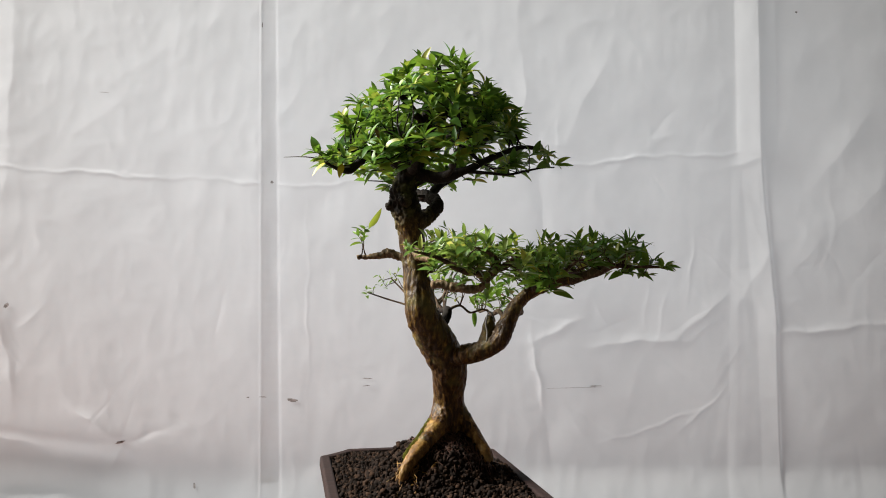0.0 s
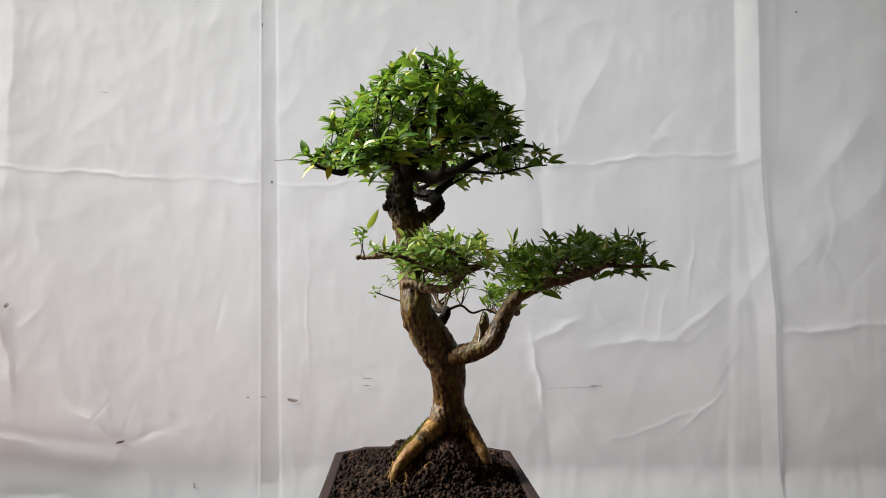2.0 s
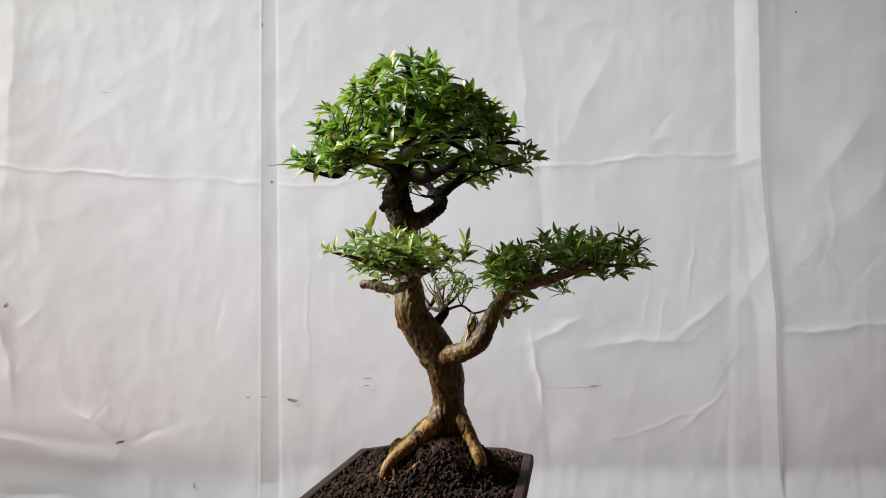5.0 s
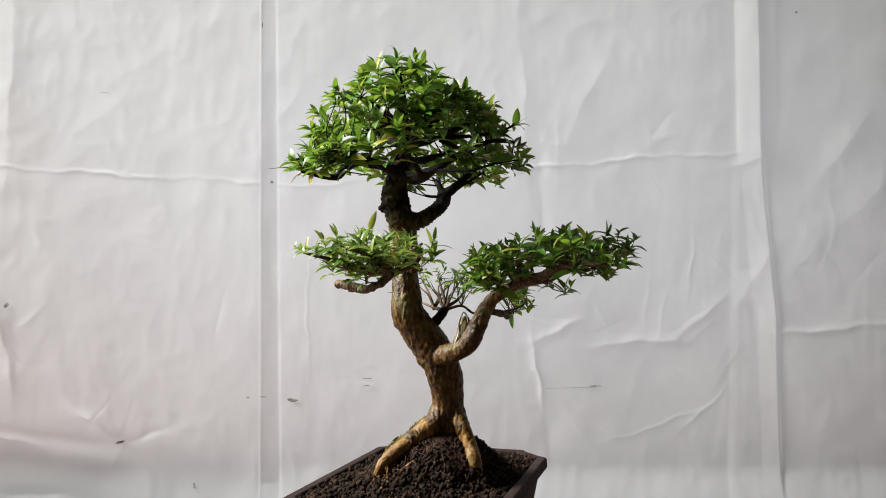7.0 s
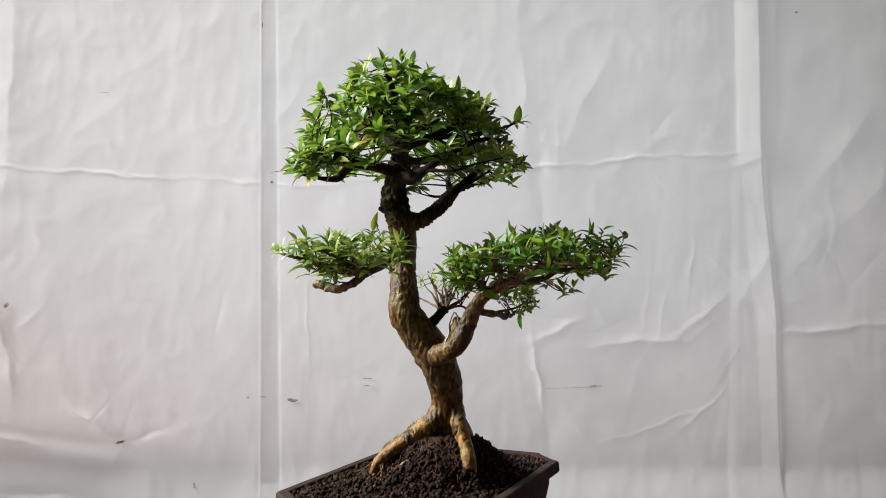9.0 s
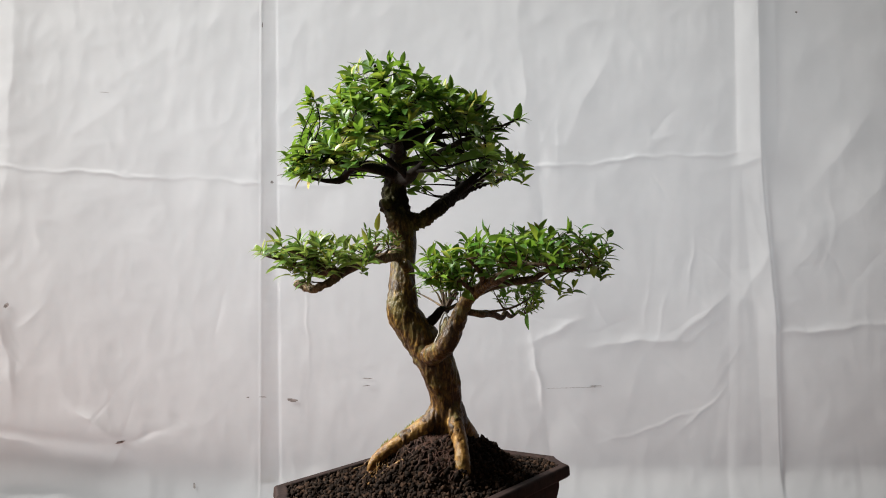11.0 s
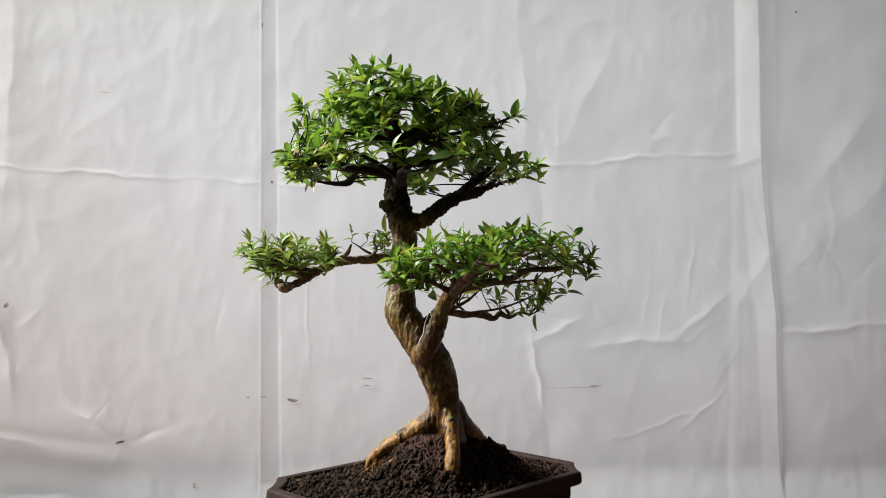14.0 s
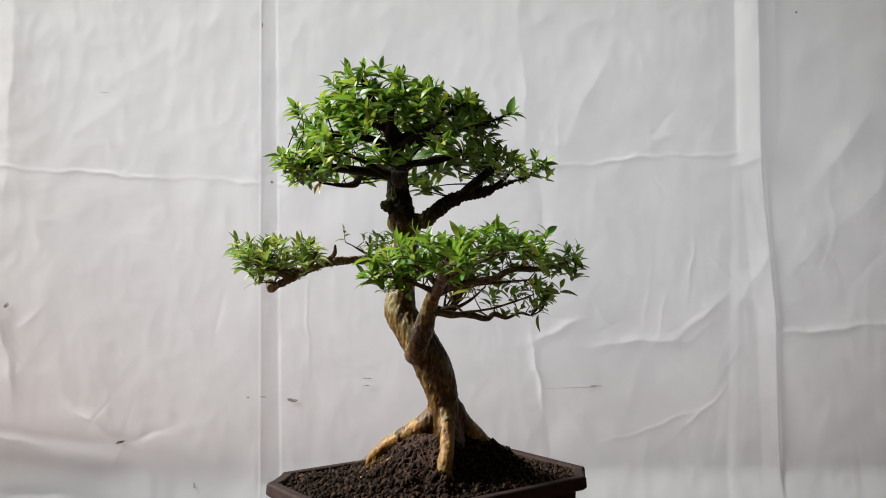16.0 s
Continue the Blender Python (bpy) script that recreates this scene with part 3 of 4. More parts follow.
C_MAIN = at((-17, -28, 26, 6.5), (-12, -46, 23, 4.4), (2, -76, 20, 3.6), (14, -102, 18, 3.4), (26, -128, 12, 3.2), (36, -147, 4, 3), (38, -158, -1, 2.8), (30, -163, -5, 2.8),
            (18, -161, -4, 3), (6, -158, -2, 2.7), (-2, -157, -1, 2.3))
C_SIDE = [at((34, -136, 9, 3.6), (24, -150, 8, 3), (14, -162, 12, 2.6), (4, -174, 17, 1.8), (-6, -180, 20, 1.2), (-15, -181, 22, 0.7)),
          at((40, -150, 4, 3.4), (46, -168, 12, 2.6), (40, -182, 20, 1.6), (30, -190, 24, 1)),
          at((16, -106, 18, 2.8), (2, -116, 22, 2.2), (-10, -122, 28, 1.2)), at((20, -112, 18, 2.8), (36, -112, 24, 2), (50, -116, 30, 1)),
          at((-6, -58, 22, 1.6), (-10, -70, 28, 1.1), (-4, -84, 34, 0.6)), at((2, -76, 20, 1.6), (10, -70, 28, 1.1), (14, -76, 36, 0.6)),
          at((40, -146, 6, 3), (56, -140, 14, 2.2), (64, -136, 24, 1.2))]
D_MAIN = at((-24, -20, 21, 4.5), (-36, -18, 24, 3.4), (-44, -16.5, 27, 3.8), (-50, -17, 24.5, 2.8), (-64, -18, 23, 2.5), (-73, -18, 23, 2.2))
E_MAIN = at((2, -18, -40, 5), (8, -12, -34, 4.6), (10, -4, -26, 4), (2, 12, -27, 2.6), (-18, 28, -25, 1.2), (-44, 38, -18, 0.9), (-69, 40, -10, 0.6))
E_SIDE = [at((2, 12, -26, 2.4), (-4, 22, -14, 1.6), (-14, 30, 2, 1)), at((-18, 28, -26, 1.8), (-30, 40, -12, 1.2), (-46, 52, 4, 0.8)),
          at((-4, 20, -26, 2), (6, 34, -16, 1.3), (8, 48, -4, 0.8)), at((10, -4, -26, 1.5), (22, 8, -22, 1.2), (32, 14, -29, 1.0), (44, 20, -26, 0.9), (54, 24, -30, 0.8))]
F_MAIN = at((-8, -4, 62, 6.5), (1, 9, 74, 6.2), (-8, 30, 83, 5.4), (-24, 58, 89, 5.4), (-32, 78, 95, 4), (-24, 98, 103, 2.4), (-8, 112, 110, 2), (6, 116, 116, 1))
F_SIDE = [at((-8, 30, 84, 5), (4, 42, 98, 4), (12, 54, 112, 3), (18, 60, 130, 1.6)), at((-24, 58, 90, 4), (-34, 66, 104, 2.8), (-36, 74, 120, 1.4)),
          at((-32, 78, 95, 3), (-14, 84, 106, 2), (4, 86, 114, 1.1)), at((-8, 30, 84, 2.4), (6, 44, 96, 1.6), (24, 52, 108, 1)),
          at((-30, 74, 94, 3), (-46, 86, 104, 2), (-54, 90, 112, 1))]
CROWN = [at((-24, -30, 99, 6), (-8, -36, 95, 5.6), (6, -42, 93, 5.8), (28, -52, 99, 3.6), (52, -48, 111, 2.8), (76, -42, 120, 2), (96, -42, 118, 1.2)),
         at((28, -52, 97, 1.8), (46, -57, 95, 1.3), (62, -58, 93.5, 1.1), (78, -56, 97, 1.0), (92, -52, 100, 0.8), (104, -50, 101, 0.6)),
         at((-26, -30, 102, 5.5), (-40, -40, 109, 4.4), (-54, -48, 111, 3.8), (-66, -52, 106, 3.4), (-76, -54, 98, 3.2), (-84, -70, 97, 2), (-92, -86, 100, 1.2)),
         at((-22, -34, 100, 5.2), (-20, -60, 103, 4.2), (-18, -88, 104, 3.6), (-22, -112, 105, 2.6), (-24, -132, 107, 1.5)),
         at((-16, -36, 116, 5.5), (10, -60, 124, 4), (20, -90, 128, 2.8), (20, -120, 126, 1.6)),
         at((-14, -38, 122, 5), (20, -30, 132, 3.8), (46, -14, 146, 2.4), (58, 0, 158, 1.2)),
         at((-18, -34, 112, 5), (-20, 0, 116, 4), (-14, 28, 124, 2.8), (-8, 46, 132, 1.4)),
         at((20, -30, 130, 2.6), (44, -4, 134, 2), (58, 22, 142, 1.4), (64, 44, 152, 0.8)), at((20, -30, 128, 2.4), (40, 6, 116, 1.8), (54, 34, 112, 1)), at((-14, -40, 124, 4.5), (-40, -30, 136, 3.4), (-58, -20, 146, 2), (-72, -10, 150, 1)),
         at((-10, -44, 140, 4), (-26, -66, 156, 3), (-36, -86, 164, 1.6)), at((-8, -48, 148, 4), (2, -70, 172, 3), (2, -80, 190, 1.4)),
         at((-10, -44, 136, 4), (22, -54, 156, 3), (44, -52, 170, 1.5)), at((-12, -42, 130, 4), (0, -10, 148, 3), (12, 8, 168, 1.5)),
         at((-18, -60, 101, 3), (-44, -84, 106, 2.4), (-70, -98, 108, 1.4), (-84, -104, 108, 1)), at((6, -42, 93, 3), (14, -60, 98, 2.6), (16, -78, 106, 2), (20, -100, 112, 1.2))]


def add_branch(name, rows, mat, label, seed, lumps=0.16):
    v, f = tube(spline(rows, 0.0025), 12, lumps * 2, seed)
    return part(name, mesh_of(name, v, f, mat), tree, label)


part("branch", fused("branch", [limb(A_MAIN[:8], 0.003), limb(A_STUB, 0.003)], BARK, 0.0011, 0.0010, 9.0), tree, "forked golden-brown lower branch with a stub")
add_branch("branch_end", A_MAIN[7:], BARK_TWIG, "", 2.0)
part("branch", fused("branch", [limb(C_MAIN, 0.003)], BARK_PALE, 0.0009, 0.0013, 3.0), tree, "thin branch ending in a hooked stub")
part("branch", fused("branch", [limb(D_MAIN, 0.003)], BARK_PALE, 0.0009, 0.0013, 4.0), tree, "short cut side branch")
part("branch", fused("branch", [limb(E_MAIN[:5], 0.003)], BARK_DARK_SHADED, 0.0009, 0.0008, 6.0), tree, "dark short back branch")
part("branch", fused("branch", [limb(F_MAIN, 0.003)], BARK_DARK_SHADED, 0.001, 0.0021, 7.0), tree, "upper branch bending away, crown shade in its dark colour")
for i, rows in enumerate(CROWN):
    add_branch("crown_branch", rows, BARK_DARK_SHADED, "", 20 + i * 3.1)
for i, rows in enumerate(A_SIDE + C_SIDE):
    add_branch("side_branch", rows, BARK_TWIG, "", 60 + i * 2.7)
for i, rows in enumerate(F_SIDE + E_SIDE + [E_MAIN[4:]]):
    add_branch("side_branch", rows, BARK_DARK_SHADED if i < len(F_SIDE) else BARK_TWIG, "", 110 + i * 2.3)


def make_back_twigs():
    """Fine bare twigs that fan up from the back branch."""
    rnd = random.Random(77)
    for n in range(11):
        k = n % 3
        x, y, z = ((6, 4, -26), (-3, 18, -25), (-16, 27, -24))[k]
        a, rows = rnd.uniform(0.4, 3.0), []
        for i in range(6):
            rows.append((x, y, z, 1.3 - 0.2 * i))
            a += rnd.uniform(-0.6, 0.6)
            x, y, z = x + 4.5 * math.cos(a), y + 4.5 * math.sin(a), z + rnd.uniform(3, 8.5)
        add_branch("bare_twig", at(*rows), BARK_TWIG, "", 200 + n)


make_back_twigs()


def make_rootlets():
    rnd = random.Random(31)
    for n in range(18):
        x, y, z = (-22 + rnd.uniform(-8, 9), -47 + rnd.uniform(-8, 7), -157 - 8 * rnd.random()) if n < 14 else (46 + rnd.uniform(-3, 3), -14 + rnd.uniform(-3, 3), -158)
        a = rnd.uniform(0.0, 6.2) if n < 14 else rnd.uniform(-2.4, 0.6)
        rows, r = [], rnd.uniform(0.5, 1.1)
        for k in range(5):
            rows.append((x, y, z, 0.6 * r * (1 - 0.17 * k)))
            a += rnd.uniform(-0.5, 0.5)
            x, y = x + rnd.uniform(3, 5) * math.cos(a), y + rnd.uniform(3, 5) * math.sin(a)
            z = max(z - rnd.uniform(1, 6), (soil_height(x * MM, y * MM) - DROP) / MM - 0.5)
        part("rootlet", mesh_of("rootlet", *limb(at(*rows), 0.003, 7), BARK_ROOT), tree)


make_rootlets()


def make_root_crumbs():
    """Pale crumbs of torn bark round the end of the near root."""
    rnd = random.Random(19)
    pieces = []
    for n in range(130):
        x, y = -25 + rnd.gauss(0, 6), -51 + rnd.gauss(0, 7)
        z = (soil_height(x * MM, y * MM) - DROP) / MM + rnd.uniform(0.5, 5) * math.exp(-((x + 24) ** 2 + (y + 49) ** 2) / 90)
        v, f = GRAINS[n % 6]
        pieces.append((v @ spin(rnd).T * rnd.uniform(0.7, 1.9) * MM + np.array((x * MM, y * MM, z * MM + DROP)), f))
    part("root_crumbs", mesh_of("root_crumbs", *joined(pieces), BARK_ROOT), tree, "pale crumbs of torn root bark", "stuff")


make_root_crumbs()


def make_wires():
    for c, r, tilt in (((37, -38, -61.5), 8.3, 12), ((40, -39, -60.5), 8.1, 20)):
        rows = []
        for k in range(25):
            a = 2 * math.pi * k / 24
            q = Vector((math.sin(a) * 1.2, math.cos(a) * r, math.sin(a) * r)) * MM
            q = Euler((0, radians(tilt), radians(-20))).to_matrix() @ q
            rows.append((c[0] * MM + q.x, c[1] * MM + q.y, c[2] * MM + DROP + q.z, 0.0007))
        part("wire", mesh_of("wire", *tube(np.array(rows), 6), METAL), tree, "pale aluminium training wire")
    hook = at((42, -47, -63, 0.8), (44, -47, -52, 0.8), (45, -43, -44, 0.8), (44, -41, -36, 0.8), (47, -38, -26, 0.8), (51, -38, -31, 0.8), (52, -39, -35, 0.8))
    part("wire", mesh_of("wire", *limb(hook, 0.002, 6), METAL), tree, "pale aluminium training wire")


make_wires()


# ---- the leaves ----
def blade(fold, droop, wide=0.17, peak=0.45):
    """A lance-shaped leaf one unit long along x, its upper side to z."""
    verts, faces = [], []
    n = 5
    for i in range(n + 1):
        t = i / n
        w = wide * (math.sin(math.pi * t ** (0.75 + 0.5 * (peak - 0.45))) ** 0.66) if 0 < t < 1 else 0.012
        z = -droop * t * t + 0.06 * math.sin(math.pi * t)
        verts += [(t, w, z + fold * w), (t, 0, z), (t, -w, z + fold * w)]
    for i in range(n):
        a = 3 * i
        faces += [(a, a + 1, a + 4, a + 3), (a + 1, a + 2, a + 5, a + 4)]
    return np.array(verts), faces


BLADES = [blade(f, d, w) for f, d, w in ((0.36, 0.10, 0.165), (0.26, 0.20, 0.18), (0.45, 0.02, 0.155), (0.16, 0.26, 0.175), (0.4, -0.06, 0.14), (0.22, 0.12, 0.215))]
LEAF_MESHES = {m.name: [mesh_of("leaf", v * 0.01, f, m) for v, f in BLADES] for m in (LEAF, LEAF_PALE)}


class Pad:
    """Leaf tufts and the twigs that carry them, for one mass of foliage."""

    def __init__(self, seed, limbs, mat, bark):
        self.rnd, self.leaves, self.twigs, self.mat, self.bark = random.Random(seed), [], [], mat, bark
        self.hold = np.vstack([spline(r, 0.006)[:, :3] for r in limbs])

    def tuft(self, p, axis, count=8, long=17.0, thick=0.7, reach=True):
        rnd = self.rnd
        p, axis = Vector(p), Vector(axis).normalized()
        if reach:
            d = self.hold - np.array(p)
            dist = np.linalg.norm(d, axis=1) + 0.5 * np.maximum(0, d[:, 2])
            root = Vector(self.hold[int(np.argmin(dist))])
            span = (p - root).length
            if span > 0.004:
                mid = root.lerp(p, 0.5) + Vector((rnd.uniform(-1, 1), rnd.uniform(-1, 1), rnd.uniform(-1.2, 0.2))) * span * 0.16
                t0, t1 = thick * (0.9 + span * 9), thick * 0.6
                rows = [(*root, t0 * MM), (*mid, 0.5 * (t0 + t1) * MM), (*(p - axis * 0.003), t1 * MM), (*(p + axis * 0.003), t1 * 0.6 * MM)]
                self.twigs.append(tube(spline(rows, 0.006), 6))
        u = axis.orthogonal().normalized()
        w = axis.cross(u)
        a = rnd.uniform(0, 6.28)
        for k in range(count):
            a += 2.4 + rnd.uniform(-0.3, 0.3)
            f = k / max(1, count - 1)
            tilt = radians(88 - 52 * f + rnd.uniform(-30, 30))
            out = u * math.cos(a) + w * math.sin(a)
            d = (axis * math.cos(tilt) + out * math.sin(tilt)).normalized()
            if d.z < -0.22:
                d.z = -0.22 + 0.3 * rnd.random()
                d.normalize()
            base = p + axis * (0.009 * (f - 0.6))
            size = long * min(1.12, (1.08 - 0.5 * f) * rnd.uniform(0.68, 1.25))
            up = (Vector((0, 0, 1)) * 1.0 + axis * 0.6 + Vector((rnd.uniform(-1, 1), rnd.uniform(-1, 1), rnd.uniform(-0.5, 0.5))) * 0.9)
            self.leaf(base, d, up, size)

    def leaf(self, base, d, up, size):
        side = up.cross(d)
        if side.length < 1e-4:
            side = d.orthogonal()
        side.normalize()
        m = Matrix((d, side, d.cross(side))).transposed()
        self.leaves.append((Vector(base), m, size, self.rnd.randrange(6)))

    def build(self, name, twig_name, label, singles, front):
        joined_leaves, picked = [], []
        order = sorted(range(len(self.leaves)), key=lambda i: -self.leaves[i][0].dot(front))
        chosen = set(order[:singles * 3:3])
        for i, (p, m, size, k) in enumerate(self.leaves):
            if i in chosen:
                picked.append((p, m, size, k))
            else:
                v, f = BLADES[k]
                joined_leaves.append((v * size * MM @ np.array(m).T + np.array(p), f))
        mass = part(name, mesh_of(name, *joined(joined_leaves), self.mat), tree, label, "stuff")
        for p, m, size, k in picked:
            ob = part("leaf", LEAF_MESHES[self.mat.name][k], mass)
            ob.matrix_local = Matrix.LocRotScale(p, m.to_quaternion(), (size / 10,) * 3)
        if self.twigs:
            part(twig_name, mesh_of(twig_name, *joined(self.twigs), self.bark), tree, "", "stuff")
        return mass


def crown_form(z):
    """Centre and reach of the crown at a height against the lens, in millimetres."""
    zs = [90, 100, 115, 130, 150, 168, 180, 191]
    cx = np.interp(z, zs, [-4, -4, -4, -3, -1, 0, 2, 3])
    cy = np.interp(z, zs, [-38, -38, -38, -38, -40, -48, -62, -76])
    r = np.interp(z, zs, [74, 82, 88, 88, 76, 58, 39, 13])
    return cx, cy, r


def slim(z):
    """How much narrower the crown is across than in depth at a height."""
    return float(np.interp(z, [100, 120, 140, 165, 190], [1.0, 0.96, 0.86, 0.82, 0.9]))


def make_crown():
    pad = Pad(21, CROWN + F_SIDE + [F_MAIN[3:], UPPER[4:]], LEAF, BARK_DARK_SHADED)
    rnd = pad.rnd
    spots = []
    tries = 0
    while len(spots) < 140 and tries < 20000:
        tries += 1
        a = rnd.uniform(0, 2 * math.pi)
        low = 107 - 10 * max(0, math.cos(a + 1.25))
        z = low + (186 - low) * rnd.random() ** 1.1
        cx, cy, r = crown_form(z)
        deep = rnd.random()
        rr = r * (1 - 0.10 * deep) if rnd.random() < 0.76 else r * math.sqrt(rnd.uniform(0.05, 0.8))
        if z < 138 and (rr < 0.8 * r or rnd.random() < 0.58):
            continue
        if z < 150 and (a < 1.3 or a > 6.0) and rnd.random() < 0.55:
            continue
        p = np.array((cx + slim(z) * rr * math.cos(a), cy + rr * math.sin(a), z))
        lump = noise.noise(Vector(p / 26.0))
        if lump < (-0.06 if z < 140 else -0.18):
            continue
        rr *= 0.97 + 0.17 * lump
        p = np.array((cx + slim(z) * rr * math.cos(a), cy + rr * math.sin(a), z + 5 * lump))
        gap = 15 if rr > 0.8 * r else 19
        if any(np.sum((p - q) ** 2) < gap * gap for q, _ in spots):
            continue
        out = np.array((math.cos(a), math.sin(a), 0)) * (rr / max(r, 1)) + np.array((0, 0, 0.45 + 1.2 * max(0, z - 120) / 80))
        spots.append((p, out))
    for p, out in spots:
        pad.tuft((p[0] * MM, p[1] * MM, p[2] * MM + DROP), out, rnd.randint(8, 11), 20, 0.7)
    for n in range(22):               # loose sprays round the skirt
        a = 2 * math.pi * n / 22 + rnd.uniform(-0.1, 0.1)
        r, z = rnd.uniform(90, 103), rnd.uniform(100, 112)
        if math.cos(a) > 0.4 and n % 2:
            continue
        x, y = -4 + r * math.cos(a), -38 + r * math.sin(a)
        pad.tuft((x * MM, y * MM, z * MM + DROP), (math.cos(a), math.sin(a), 0.5), rnd.randint(4, 7), 17, 0.7)
    for n in range(13):
        a, z = rnd.uniform(0.8, 1.6), rnd.uniform(142, 168)
        r = 1.04 * crown_form(z)[2]
        pad.tuft(((-2 + r * math.cos(a)) * MM, (-38 + r * math.sin(a)) * MM, z * MM + DROP), (math.cos(a), math.sin(a), 0.6), rnd.randint(6, 9), 18, 0.6)
    for n in range(16):
        a, z = rnd.uniform(3.6, 4.6), rnd.uniform(94, 116)
        r = rnd.uniform(74, 96)
        pad.tuft(((-4 + r * math.cos(a)) * MM, (-38 + r * math.sin(a)) * MM, z * MM + DROP), (math.cos(a), math.sin(a), 0.3), rnd.randint(5, 8), 17, 0.6)
    for n in range(5):
        x, y, z = 50 + 18 * rnd.uniform(-1, 1), 30 + 20 * rnd.uniform(-1, 1), 112 + 44 * rnd.random()
        pad.tuft((x * MM, y * MM, z * MM + DROP), (0.6, 0.5, 0.8), rnd.randint(6, 9), 17, 0.6)
    for n in range(17):
        if n < 8:
            a, z = rnd.uniform(0.6, 1.7), rnd.uniform(160, 182)
            r = 1.12 * crown_form(z)[2] + 4
        else:
            a, z = rnd.uniform(3.7, 4.5), rnd.uniform(126, 156)
            r = rnd.uniform(82, 92)
        cx, cy, _ = crown_form(z)
        pad.tuft(((cx + r * math.cos(a)) * MM, (cy + r * math.sin(a)) * MM, z * MM + DROP), (math.cos(a), math.sin(a), 0.6), rnd.randint(6, 9), 17, 0.6)
    for n in range(9):                # over the bare limbs of the open side
        a, z = rnd.uniform(5.4, 6.15), rnd.uniform(126, 162)
        cx, cy, r = crown_form(z)
        r *= rnd.uniform(0.82, 0.95)
        pad.tuft(((cx + slim(z) * r * math.cos(a)) * MM, (cy + r * math.sin(a)) * MM, z * MM + DROP), (math.cos(a), math.sin(a), 0.6), rnd.randint(7, 9), 19, 0.6)
    # lower tier over the branch that bends away
    for n in range(26):
        t = rnd.random()
        x, y, z = -34 + 48 * rnd.random(), 56 + 60 * t, 100 + 20 * rnd.random() + 6 * t
        pad.tuft((x * MM, y * MM, z * MM + DROP), (rnd.uniform(-0.5, 0.5), 0.4, 0.9), rnd.randint(5, 8), 12.5, 0.6)
    # sprays on the outermost twigs
    for x, y, z, ax in ((104, -50, 103, (1, 0, -0.1)), (98, -42, 114, (1, 0, 0.3)), (-92, -88, 101, (-1, -0.6, 0)), (-98, -90, 107, (-1, -0.5, 0.4)),
                        (-24, -138, 106, (0, -1, 0.2)), (-40, -134, 104, (-0.4, -1, 0)), (-8, -146, 110, (0.2, -1, 0.3)), (62, 44, 150, (0.8, 0.5, 0.3)), (62, 42, 108, (0.8, 0.5, 0.1)), (6, 117, 117, (0.3, 0.9, 0.4)),
                        (-40, -6, 96, (-1, 0.2, -0.1)), (-46, 6, 90, (-0.8, 0.2, -0.4)), (-30, 10, 92, (-0.4, 0.6, -0.4))):
        pad.tuft((x * MM, y * MM, z * MM + DROP), ax, 8, 18, 0.8)
    pad.build("crown_foliage", "twig_mass", "dense domed crown of glossy green pointed leaves", 150, Vector((0.35, -0.8, 0.5)))


